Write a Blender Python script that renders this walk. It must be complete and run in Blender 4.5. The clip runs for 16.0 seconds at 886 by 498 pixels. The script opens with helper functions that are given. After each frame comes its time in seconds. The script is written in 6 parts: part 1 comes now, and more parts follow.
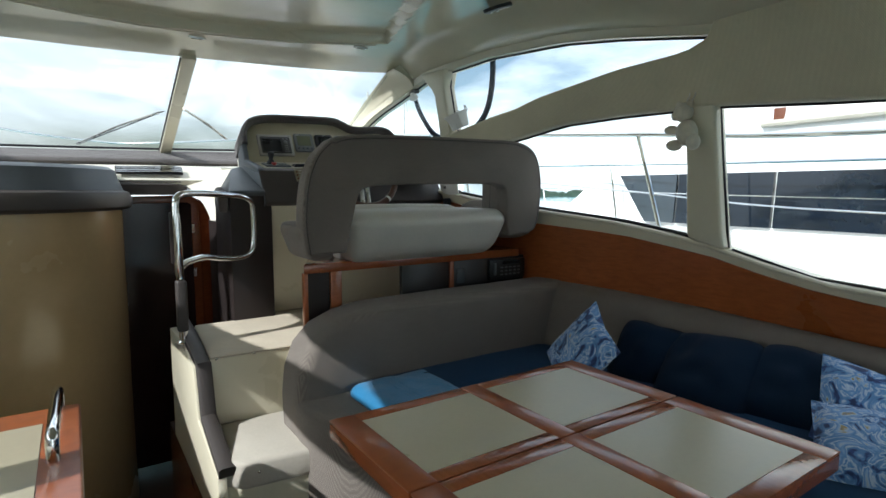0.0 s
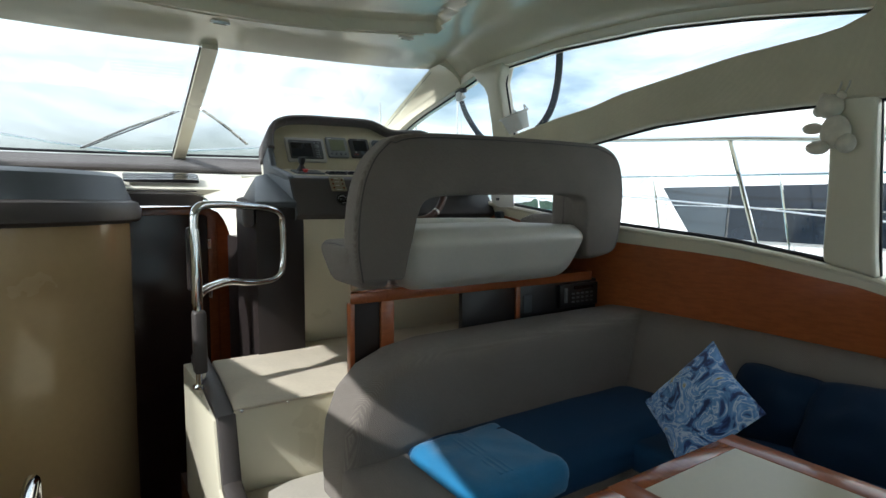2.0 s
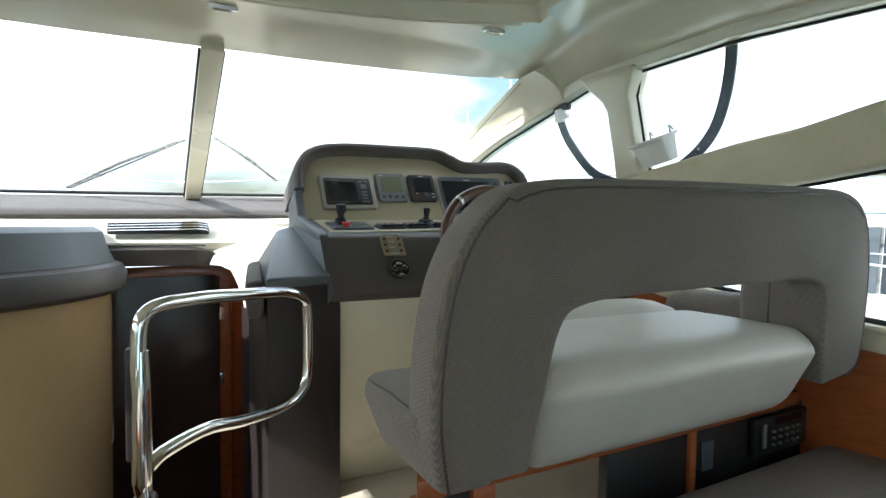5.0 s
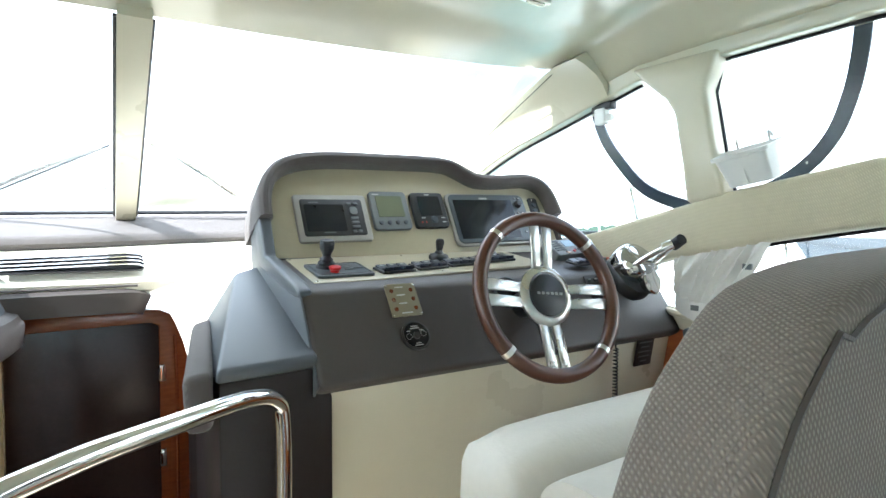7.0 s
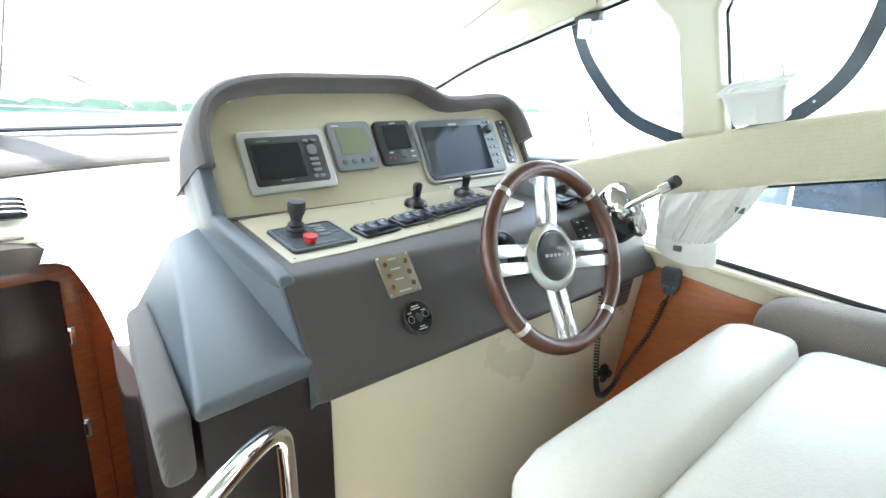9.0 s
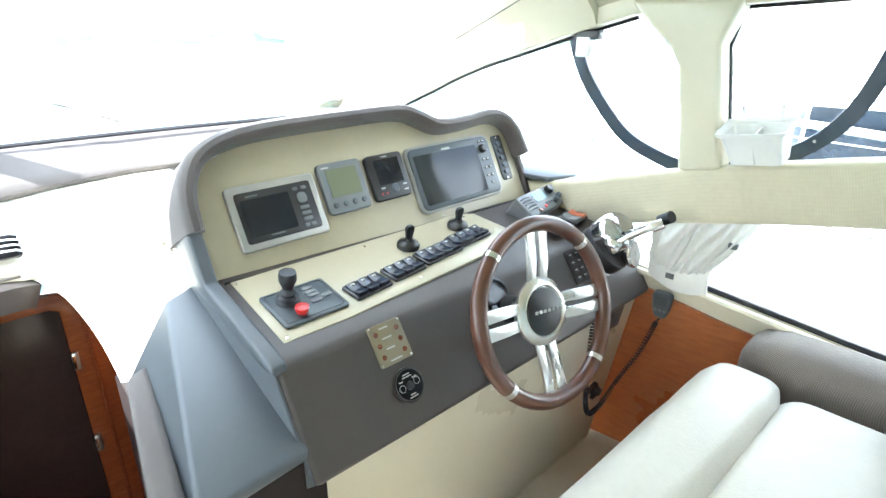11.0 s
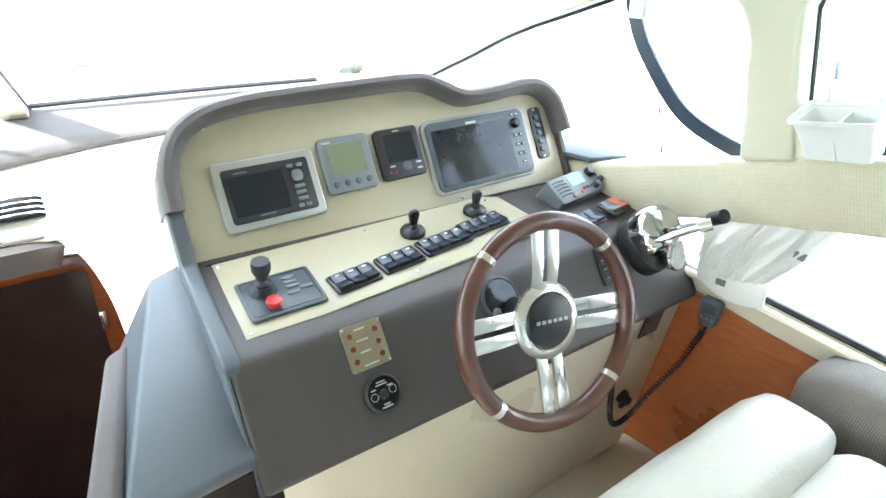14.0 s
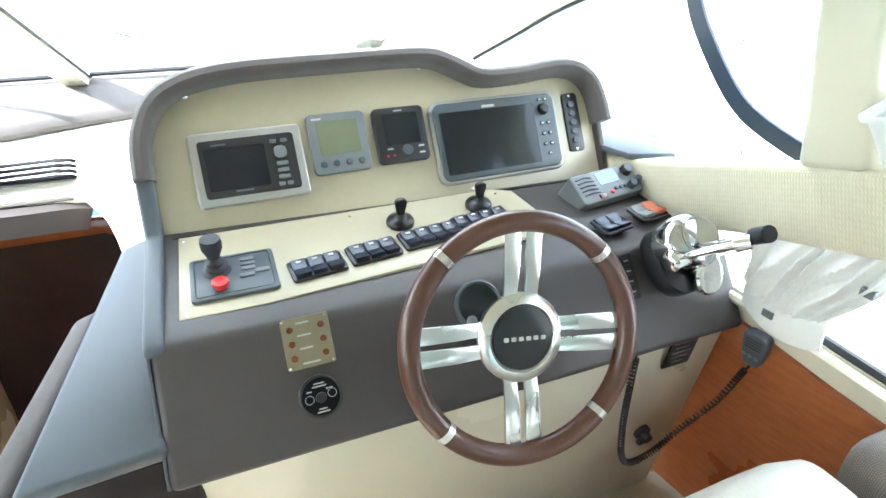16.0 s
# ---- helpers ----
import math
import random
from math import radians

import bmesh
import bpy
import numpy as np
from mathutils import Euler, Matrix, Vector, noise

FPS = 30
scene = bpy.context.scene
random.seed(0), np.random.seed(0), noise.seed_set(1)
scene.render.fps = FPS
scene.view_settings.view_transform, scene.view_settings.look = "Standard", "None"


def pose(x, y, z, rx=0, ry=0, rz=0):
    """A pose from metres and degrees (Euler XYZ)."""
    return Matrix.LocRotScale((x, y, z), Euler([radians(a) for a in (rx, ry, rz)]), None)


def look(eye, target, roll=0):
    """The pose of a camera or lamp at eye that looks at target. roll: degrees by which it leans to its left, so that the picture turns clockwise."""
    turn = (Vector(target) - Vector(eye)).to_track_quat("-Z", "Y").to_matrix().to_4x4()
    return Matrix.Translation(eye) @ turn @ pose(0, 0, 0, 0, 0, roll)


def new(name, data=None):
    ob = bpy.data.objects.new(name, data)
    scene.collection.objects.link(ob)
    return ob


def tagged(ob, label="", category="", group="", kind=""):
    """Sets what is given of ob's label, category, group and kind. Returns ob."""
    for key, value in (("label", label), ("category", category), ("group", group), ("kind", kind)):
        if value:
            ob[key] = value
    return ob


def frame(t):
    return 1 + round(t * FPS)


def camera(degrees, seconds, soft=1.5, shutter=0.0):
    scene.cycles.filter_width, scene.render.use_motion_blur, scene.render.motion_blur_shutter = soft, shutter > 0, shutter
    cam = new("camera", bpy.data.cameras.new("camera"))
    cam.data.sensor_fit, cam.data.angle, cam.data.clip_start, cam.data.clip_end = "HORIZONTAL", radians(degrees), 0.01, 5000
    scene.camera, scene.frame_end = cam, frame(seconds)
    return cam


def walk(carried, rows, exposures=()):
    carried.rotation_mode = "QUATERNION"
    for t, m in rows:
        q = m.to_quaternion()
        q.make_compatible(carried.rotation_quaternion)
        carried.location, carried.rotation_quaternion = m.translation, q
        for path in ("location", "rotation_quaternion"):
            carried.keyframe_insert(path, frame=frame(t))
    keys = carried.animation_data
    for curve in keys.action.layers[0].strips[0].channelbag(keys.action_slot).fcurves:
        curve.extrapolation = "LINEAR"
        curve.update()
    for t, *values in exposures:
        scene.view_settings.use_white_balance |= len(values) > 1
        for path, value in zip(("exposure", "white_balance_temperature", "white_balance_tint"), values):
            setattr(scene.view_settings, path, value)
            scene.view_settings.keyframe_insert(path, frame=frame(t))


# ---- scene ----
PATH = [
    (0, (-0.023, -0.093, 1.298), (1.096, 1.551, 1.084), 0.1),
    (0.5, (-0.013, -0.014, 1.299), (1.11, 1.63, 1.101), -0.0),
    (1, (0.014, 0.109, 1.297), (1.133, 1.756, 1.106), -0.4),
    (1.5, (0.013, 0.271, 1.297), (1.127, 1.921, 1.109), -0.2),
    (2, (0.019, 0.435, 1.297), (1.121, 2.096, 1.126), 0.4),
    (2.5, (0.057, 0.564, 1.299), (1.129, 2.245, 1.148), 0.4),
    (3, (0.118, 0.696, 1.311), (1.162, 2.396, 1.17), 0.3),
    (3.5, (0.197, 0.876, 1.33), (1.217, 2.591, 1.199), 0.1),
    (4, (0.285, 1.036, 1.364), (1.272, 2.772, 1.245), 0.3),
    (4.5, (0.325, 1.162, 1.411), (1.286, 2.913, 1.304), 0.6),
    (5, (0.371, 1.331, 1.451), (1.326, 3.086, 1.367), 0.6),
    (7.3, (0.495, 1.964, 1.581), (1.617, 3.617, 1.483), 0.2),
    (7.5, (0.481, 2.01, 1.594), (1.659, 3.621, 1.468), 0.4),
    (8, (0.452, 2.098, 1.619), (1.724, 3.62, 1.368), 0.8),
    (8.2, (0.437, 2.128, 1.635), (1.739, 3.615, 1.329), 1.2),
    (10.3, (0.49, 2.251, 1.907), (1.777, 3.611, 1.205), 0.3),
    (10.5, (0.491, 2.243, 1.941), (1.776, 3.601, 1.23), 0.5),
    (11, (0.52, 2.253, 1.97), (1.792, 3.612, 1.238), 0.5),
    (11.5, (0.581, 2.28, 1.991), (1.814, 3.648, 1.211), 0.4),
    (12, (0.6, 2.281, 2.003), (1.794, 3.677, 1.212), 0.4),
    (12.5, (0.625, 2.278, 1.999), (1.765, 3.715, 1.202), 0.2),
    (13, (0.67, 2.295, 1.993), (1.784, 3.728, 1.153), 0.3),
    (13.5, (0.689, 2.275, 1.998), (1.764, 3.72, 1.129), 0.4),
    (14, (0.756, 2.262, 1.99), (1.759, 3.753, 1.112), 0.3),
    (14.5, (0.863, 2.268, 1.976), (1.781, 3.798, 1.073), -0.1),
    (15, (0.898, 2.287, 1.965), (1.726, 3.86, 1.047), 0.1),
    (15.5, (0.972, 2.258, 1.961), (1.714, 3.875, 1.046), 0.3),
    (16, (1.022, 2.254, 1.941), (1.709, 3.898, 1.034), 0.4),
]
# sun and sky: late-morning sun from port and aft, marina outside
EXPOSURES = [(t, e, 5950 if t < 6 else 5780, 8) for t, e in ((0.0, 0.08), (3.5, 0.24), (5.0, 0.92), (7.3, 2.0), (8.2, 2.32), (10.3, 2.6), (12.5, 2.66), (16.0, 2.72))]
cam = camera(78.4, 16.0)
walk(cam, [(t, look(eye, target, roll)) for t, eye, target, roll in PATH], EXPOSURES)

SUN_AZ, SUN_EL = 10.0, 37.0            # the light travels towards +x, turned by SUN_AZ towards +y
world = bpy.data.worlds.new("world")
scene.world = world
world.use_nodes = True
wn = world.node_tree.nodes
sky = wn.new("ShaderNodeTexSky")
sky.sky_type = "NISHITA"
sky.sun_disc = False
sky.sun_elevation = radians(SUN_EL)
sky.sun_rotation = radians(270.0 - SUN_AZ)
sky.air_density, sky.dust_density = 1.2, 2.5
# broken white cloud over the blue
wc = wn.new("ShaderNodeTexCoord")
wmap = wn.new("ShaderNodeMapping")
wmap.inputs["Scale"].default_value = (1.0, 1.0, 2.6)
world.node_tree.links.new(wc.outputs["Generated"], wmap.inputs["Vector"])
wnoise = wn.new("ShaderNodeTexNoise")
wnoise.inputs["Scale"].default_value, wnoise.inputs["Detail"].default_value, wnoise.inputs["Distortion"].default_value = 2.2, 9.0, 0.5
world.node_tree.links.new(wmap.outputs[0], wnoise.inputs["Vector"])
wr = wn.new("ShaderNodeMapRange")
wr.inputs["From Min"].default_value, wr.inputs["From Max"].default_value = 0.335, 0.64
world.node_tree.links.new(wnoise.outputs["Fac"], wr.inputs["Value"])
wmix = wn.new("ShaderNodeMix")
wmix.data_type = "RGBA"
wmix.inputs[7].default_value = (14.0, 14.2, 14.6, 1)
world.node_tree.links.new(wr.outputs[0], wmix.inputs[0])
world.node_tree.links.new(sky.outputs[0], wmix.inputs[6])
world.node_tree.links.new(wmix.outputs[2], wn["Background"].inputs[0])
wn["Background"].inputs[1].default_value = 0.15
sun_data = bpy.data.lights.new("sun", "SUN")
sun_data.energy, sun_data.angle, sun_data.color = 5.0, radians(0.6), (1.0, 0.96, 0.90)
sun = new("sun", sun_data)
sun.matrix_world = look((0, 0, 30), (math.cos(radians(SUN_AZ)), math.sin(radians(SUN_AZ)), 30 - math.tan(radians(SUN_EL))))


# ---- materials ----
def nodes_of(m):
    return m.node_tree.nodes, m.node_tree.links


def mat(name, color, rough=0.5, metal=0.0, spec=0.5, coat=0.0, vary=0.12, scale=6.0, bump=0.0, bump_scale=200.0, grain=0.0,
        rough_vary=0.08, sheen=0.0):
    """A plain surface with colour and gloss that wander at two scales and a fine relief."""
    m = bpy.data.materials.new(name)
    m.use_nodes = True
    n, l = nodes_of(m)
    b = n["Principled BSDF"]
    tc = n.new("ShaderNodeTexCoord")
    big = n.new("ShaderNodeTexNoise")
    big.inputs["Scale"].default_value, big.inputs["Detail"].default_value = scale, 5.0
    l.new(tc.outputs["Object"], big.inputs["Vector"])
    fine = n.new("ShaderNodeTexNoise")
    fine.inputs["Scale"].default_value, fine.inputs["Detail"].default_value = scale * 14, 3.0
    l.new(tc.outputs["Object"], fine.inputs["Vector"])
    add = n.new("ShaderNodeMath")
    add.operation = "MULTIPLY_ADD"
    l.new(fine.outputs["Fac"], add.inputs[0])
    add.inputs[1].default_value = 0.45
    l.new(big.outputs["Fac"], add.inputs[2])
    ramp = n.new("ShaderNodeMapRange")
    l.new(add.outputs[0], ramp.inputs["Value"])
    ramp.inputs["From Min"].default_value, ramp.inputs["From Max"].default_value = 0.45, 1.0
    ramp.inputs["To Min"].default_value, ramp.inputs["To Max"].default_value = 1 - vary, 1 + vary * 0.6
    mul = n.new("ShaderNodeVectorMath")
    mul.operation = "SCALE"
    mul.inputs[0].default_value = color
    l.new(ramp.outputs[0], mul.inputs["Scale"])
    l.new(mul.outputs[0], b.inputs["Base Color"])
    rr = n.new("ShaderNodeMapRange")
    l.new(big.outputs["Fac"], rr.inputs["Value"])
    rr.inputs["To Min"].default_value, rr.inputs["To Max"].default_value = max(rough - rough_vary, 0.02), min(rough + rough_vary, 1)
    l.new(rr.outputs[0], b.inputs["Roughness"])
    b.inputs["Metallic"].default_value = metal
    b.inputs["Specular IOR Level"].default_value = spec
    b.inputs["Coat Weight"].default_value = coat
    b.inputs["Coat Roughness"].default_value = 0.08
    b.inputs["Sheen Weight"].default_value = sheen
    if bump:
        bn = n.new("ShaderNodeTexNoise")
        bn.inputs["Scale"].default_value, bn.inputs["Detail"].default_value = bump_scale, 3.0
        l.new(tc.outputs["Object"], bn.inputs["Vector"])
        bp = n.new("ShaderNodeBump")
        bp.inputs["Strength"].default_value, bp.inputs["Distance"].default_value = bump, 0.002
        l.new(bn.outputs["Fac"], bp.inputs["Height"])
        l.new(bp.outputs[0], b.inputs["Normal"])
    return m


def weave(name, color, dark, scale=900.0, rough=0.85, depth=0.5, sheen=0.25):
    """Woven cloth: two crossed thread waves, mottled."""
    m = mat(name, color, rough, vary=0.15, scale=5, sheen=sheen, spec=0.2)
    n, l = nodes_of(m)
    b = n["Principled BSDF"]
    tc = n.new("ShaderNodeTexCoord")
    mp = n.new("ShaderNodeMapping")
    mp.inputs["Rotation"].default_value = (0.5, 0.35, 0.8)
    l.new(tc.outputs["Object"], mp.inputs["Vector"])
    waves = []
    for d in ("X", "Y"):
        w = n.new("ShaderNodeTexWave")
        w.bands_direction = d
        w.inputs["Scale"].default_value = scale / 6
        w.inputs["Distortion"].default_value = 0.6
        w.inputs["Detail Scale"].default_value = 3.0
        l.new(mp.outputs[0], w.inputs["Vector"])
        waves.append(w)
    mx = n.new("ShaderNodeMath")
    mx.operation = "MULTIPLY"
    l.new(waves[0].outputs["Fac"], mx.inputs[0])
    l.new(waves[1].outputs["Fac"], mx.inputs[1])
    src = b.inputs["Base Color"].links[0].from_socket
    mix = n.new("ShaderNodeMix")
    mix.data_type = "RGBA"
    mix.inputs[7].default_value = (*dark, 1)
    inv = n.new("ShaderNodeMapRange")
    l.new(mx.outputs[0], inv.inputs["Value"])
    inv.inputs["To Min"].default_value, inv.inputs["To Max"].default_value = 0.55, 0.0
    l.new(inv.outputs[0], mix.inputs[0])
    l.new(src, mix.inputs[6])
    l.new(mix.outputs[2], b.inputs["Base Color"])
    bp = n.new("ShaderNodeBump")
    bp.inputs["Strength"].default_value, bp.inputs["Distance"].default_value = depth, 0.0015
    l.new(mx.outputs[0], bp.inputs["Height"])
    l.new(bp.outputs[0], b.inputs["Normal"])
    return m


def wood(name, color, dark, rough=0.3, along=(1.0, 1.0, 8.0)):
    """Varnished timber with stretched grain; along: grain frequency on x, y and z."""
    m = mat(name, color, rough, coat=0.35, vary=0.18, scale=3)
    n, l = nodes_of(m)
    b = n["Principled BSDF"]
    tc = n.new("ShaderNodeTexCoord")
    mp = n.new("ShaderNodeMapping")
    mp.inputs["Scale"].default_value = [a * 5 for a in along]
    l.new(tc.outputs["Object"], mp.inputs["Vector"])
    g = n.new("ShaderNodeTexNoise")
    g.inputs["Scale"].default_value, g.inputs["Detail"].default_value, g.inputs["Distortion"].default_value = 3.0, 8.0, 0.4
    l.new(mp.outputs[0], g.inputs["Vector"])
    src = b.inputs["Base Color"].links[0].from_socket
    mix = n.new("ShaderNodeMix")
    mix.data_type = "RGBA"
    mix.inputs[7].default_value = (*dark, 1)
    mr = n.new("ShaderNodeMapRange")
    l.new(g.outputs["Fac"], mr.inputs["Value"])
    mr.inputs["From Min"].default_value, mr.inputs["From Max"].default_value = 0.4, 0.7
    mr.inputs["To Max"].default_value = 0.6
    l.new(mr.outputs[0], mix.inputs[0])
    l.new(src, mix.inputs[6])
    l.new(mix.outputs[2], b.inputs["Base Color"])
    return m


def glass_mat(name, tint=(0.96, 0.98, 0.97), gloss=0.06):
    m = bpy.data.materials.new(name)
    m.use_nodes = True
    n, l = nodes_of(m)
    n.remove(n["Principled BSDF"])
    tr = n.new("ShaderNodeBsdfTransparent")
    tr.inputs[0].default_value = (*tint, 1)
    gl = n.new("ShaderNodeBsdfGlossy")
    gl.inputs["Roughness"].default_value = 0.01
    lw = n.new("ShaderNodeLayerWeight")
    lw.inputs[0].default_value = 0.15
    k = n.new("ShaderNodeMath")
    k.operation = "MULTIPLY_ADD"
    l.new(lw.outputs["Fresnel"], k.inputs[0])
    k.inputs[1].default_value, k.inputs[2].default_value = 0.25, gloss * 0.1
    mx = n.new("ShaderNodeMixShader")
    l.new(k.outputs[0], mx.inputs[0])
    l.new(tr.outputs[0], mx.inputs[1])
    l.new(gl.outputs[0], mx.inputs[2])
    l.new(mx.outputs[0], n["Material Output"].inputs[0])
    return m


CREAM = mat("cream_gelcoat", (0.655, 0.612, 0.47), 0.28, coat=0.3, vary=0.03, scale=2.5, rough_vary=0.02)
CEIL = mat("cream_headliner", (0.68, 0.64, 0.49), 0.22, coat=0.5, vary=0.05, scale=1.5, rough_vary=0.02)
BASEBROWN = mat("black_brown_plastic", (0.024, 0.018, 0.017), 0.45, spec=0.3, vary=0.12, bump=0.15, bump_scale=400)
CREAM_WALL = mat("cream_lacquer", (0.455, 0.335, 0.178), 0.25, coat=0.4, vary=0.08, scale=2)
PANEL = mat("cream_satin_panel", (0.42, 0.376, 0.262), 0.32, vary=0.06, scale=4, spec=0.5)
DASHWHITE = mat("pale_dash_vinyl", (0.68, 0.65, 0.55), 0.45, vary=0.05, bump=0.1)
BROWN = mat("dark_brown_vinyl", (0.055, 0.047, 0.044), 0.5, vary=0.1, bump=0.25, bump_scale=500)
PAD = weave("brown_pad_cloth", (0.118, 0.104, 0.098), (0.068, 0.059, 0.056), 1400)
GREYWING = mat("grey_satin_moulding", (0.080, 0.092, 0.104), 0.45, vary=0.08, bump=0.2, bump_scale=500)
FABRIC = weave("taupe_seat_cloth", (0.29, 0.255, 0.222), (0.06, 0.051, 0.044), 540, 0.85, 0.7, 0.12)
RIBBED = weave("ribbed_cream_vinyl", (0.66, 0.61, 0.45), (0.53, 0.485, 0.35), 500, 0.6, 0.5)
WHITE_LEATHER = mat("white_leather", (0.60, 0.575, 0.515), 0.45, vary=0.07, scale=5, bump=0.3, bump_scale=160)
CHERRY = wood("cherry_wood", (0.39, 0.110, 0.033), (0.24, 0.060, 0.017), 0.3, (1, 1, 6))
CHERRY_X = wood("cherry_wood_lengthwise", (0.34, 0.10, 0.035), (0.22, 0.06, 0.018), 0.22, (6, 1, 6))
INSET = mat("cream_table_inset", (0.55, 0.50, 0.36), 0.3, vary=0.06, scale=5)
BLUE = weave("deep_blue_cloth", (0.007, 0.043, 0.105), (0.004, 0.026, 0.066), 1300, 0.9, 0.15, 0.03)
NAVYCLOTH = weave("navy_cushion_cloth", (0.004, 0.019, 0.046), (0.003, 0.012, 0.03), 1100, 0.9, 0.2, 0.03)
# brighter copy of the blue seat cloth, with sunlight put into its colour
SUNLIT_TOWEL = mat("sunlit_blue_terry", (0.012, 0.17, 0.36), 0.95, vary=0.2, scale=12, bump=0.9, bump_scale=300, sheen=0.3)
CARPET = mat("beige_step_cover", (0.52, 0.46, 0.36), 0.85, vary=0.12, scale=5, bump=0.9, bump_scale=14)
COVER = mat("pale_canvas_cover", (0.50, 0.465, 0.40), 0.85, vary=0.10, scale=6, bump=1.0, bump_scale=16)
CHROME = mat("polished_steel", (0.80, 0.80, 0.79), 0.07, 1.0, vary=0.03, rough_vary=0.04)
# CHROME toned down; the dark cabin it would mirror is put in the colour
DARK_CHROME = mat("dark_reflection_chrome", (0.50, 0.51, 0.53), 0.06, 1.0, vary=0.04, rough_vary=0.03)
BRUSHED = mat("brushed_aluminium", (0.66, 0.65, 0.62), 0.28, 1.0, vary=0.06)
BEZEL = mat("satin_silver_paint", (0.36, 0.35, 0.325), 0.38, 0.6, vary=0.08)
BLACK = mat("black_plastic", (0.012, 0.012, 0.013), 0.35, vary=0.2)
RUBBER = mat("black_rubber", (0.015, 0.017, 0.022), 0.55, vary=0.2)
NAVY = mat("navy_switch_plastic", (0.012, 0.018, 0.035), 0.3, vary=0.15)
GREY = mat("grey_plastic", (0.14, 0.15, 0.155), 0.42, vary=0.1)
SLATE = mat("slate_plastic", (0.06, 0.075, 0.085), 0.4, vary=0.1)
SCREEN = mat("dark_screen_glass", (0.010, 0.012, 0.016), 0.10, spec=0.35, coat=0.1, vary=0.1)
LCD = mat("unlit_lcd", (0.14, 0.155, 0.095), 0.25, coat=0.3, vary=0.06)
RED = mat("red_plastic", (0.55, 0.02, 0.02), 0.35)
ORANGE = mat("orange_plastic", (0.45, 0.11, 0.045), 0.35)
INK = mat("white_ink", (0.48, 0.48, 0.46), 0.5)
OLIVE = mat("olive_plate", (0.21, 0.18, 0.11), 0.4, vary=0.1)
WALNUT = mat("dark_wheel_wood", (0.085, 0.032, 0.018), 0.34, coat=0.25, vary=0.2, scale=9)
DARKDOOR = mat("dark_smoked_door", (0.032, 0.018, 0.016), 0.15, coat=0.0, spec=0.3, vary=0.2)
DARKWOOD = wood("dark_mahogany", (0.16, 0.045, 0.015), (0.08, 0.02, 0.008), 0.25)
SEAL = mat("black_window_seal", (0.012, 0.012, 0.014), 0.5)
GLASS = glass_mat("clear_window_glass")
WHITE_PLASTIC = mat("white_plastic", (0.80, 0.80, 0.77), 0.4, vary=0.04)
CANVAS = mat("white_cotton", (0.80, 0.79, 0.76), 0.9, vary=0.08, bump=0.3, bump_scale=300, sheen=0.2)
PLUSH = mat("white_plush", (0.68, 0.63, 0.52), 0.95, vary=0.15, scale=30, bump=1.0, bump_scale=220, sheen=0.5)
GELWHITE = mat("white_gelcoat", (0.80, 0.80, 0.79), 0.25, coat=0.3, vary=0.04)
TINTED = mat("tinted_yacht_glass", (0.008, 0.013, 0.022), 0.08, spec=0.5, vary=0.3, scale=2)
NAVYBAND = mat("navy_coated_strip", (0.028, 0.038, 0.062), 0.35, vary=0.15)
# cherry darkened, so the shade round the companionway is in the colour
SHADED_CHERRY = wood("shaded_cherry_wood", (0.21, 0.057, 0.017), (0.12, 0.030, 0.009), 0.25, (1, 1, 6))
SOLE = wood("dark_teak_sole", (0.06, 0.032, 0.016), (0.03, 0.016, 0.009), 0.5, (8, 1, 1))


# ---- shapes ----
HOME = {}


def thing(name, at, label, category, group="", kind=""):
    ob = new(name)
    ob.location = at
    ob.empty_display_size = 0.05
    HOME[ob.name] = Vector(at)
    return tagged(ob, label, category, group, kind)


def finish(bm, smooth=True, angle=40):
    bmesh.ops.remove_doubles(bm, verts=bm.verts, dist=0.00005)
    bmesh.ops.recalc_face_normals(bm, faces=bm.faces)
    for f in bm.faces:
        f.smooth = smooth
    if smooth:
        lim = radians(angle)
        for e in bm.edges:
            if len(e.link_faces) == 2 and e.calc_face_angle(0) > lim:
                e.smooth = False


def part(name, bm, material, parent=None, label="", smooth=True):
    """Link a bmesh in world places as one mesh under a thing or a part."""
    base = HOME[parent.name] if parent else Vector((0, 0, 0))
    finish(bm, smooth)
    bm.transform(Matrix.Translation(-base))
    me = bpy.data.meshes.new(name)
    bm.to_mesh(me)
    bm.free()
    me.materials.append(material)
    ob = new(name, me)
    HOME[ob.name] = base
    if parent:
        ob.parent = parent
    if label:
        ob["label"] = label
    return ob


def setting(name, bm, material, label, category="", smooth=True):
    ob = part(name, bm, material, None, "", smooth)
    return tagged(ob, label, category or name.split("_")[0], "", "structure")


def solo(name, bm, material, at, label, category, group="", smooth=True):
    """A thing that is one mesh, with its origin at its base."""
    finish(bm, smooth)
    bm.transform(Matrix.Translation(-Vector(at)))
    me = bpy.data.meshes.new(name)
    bm.to_mesh(me)
    bm.free()
    me.materials.append(material)
    ob = new(name, me)
    ob.location = at
    HOME[ob.name] = Vector(at)
    return tagged(ob, label, category, group)


def bevel(bm, width, segments=2, angle=30):
    if width > 0:
        bmesh.ops.recalc_face_normals(bm, faces=bm.faces)
        edges = [e for e in bm.edges if len(e.link_faces) == 2 and e.calc_face_angle(0) > radians(angle)]
        bmesh.ops.bevel(bm, geom=edges, offset=width, segments=segments, profile=0.5, affect="EDGES", clamp_overlap=True)
    return bm


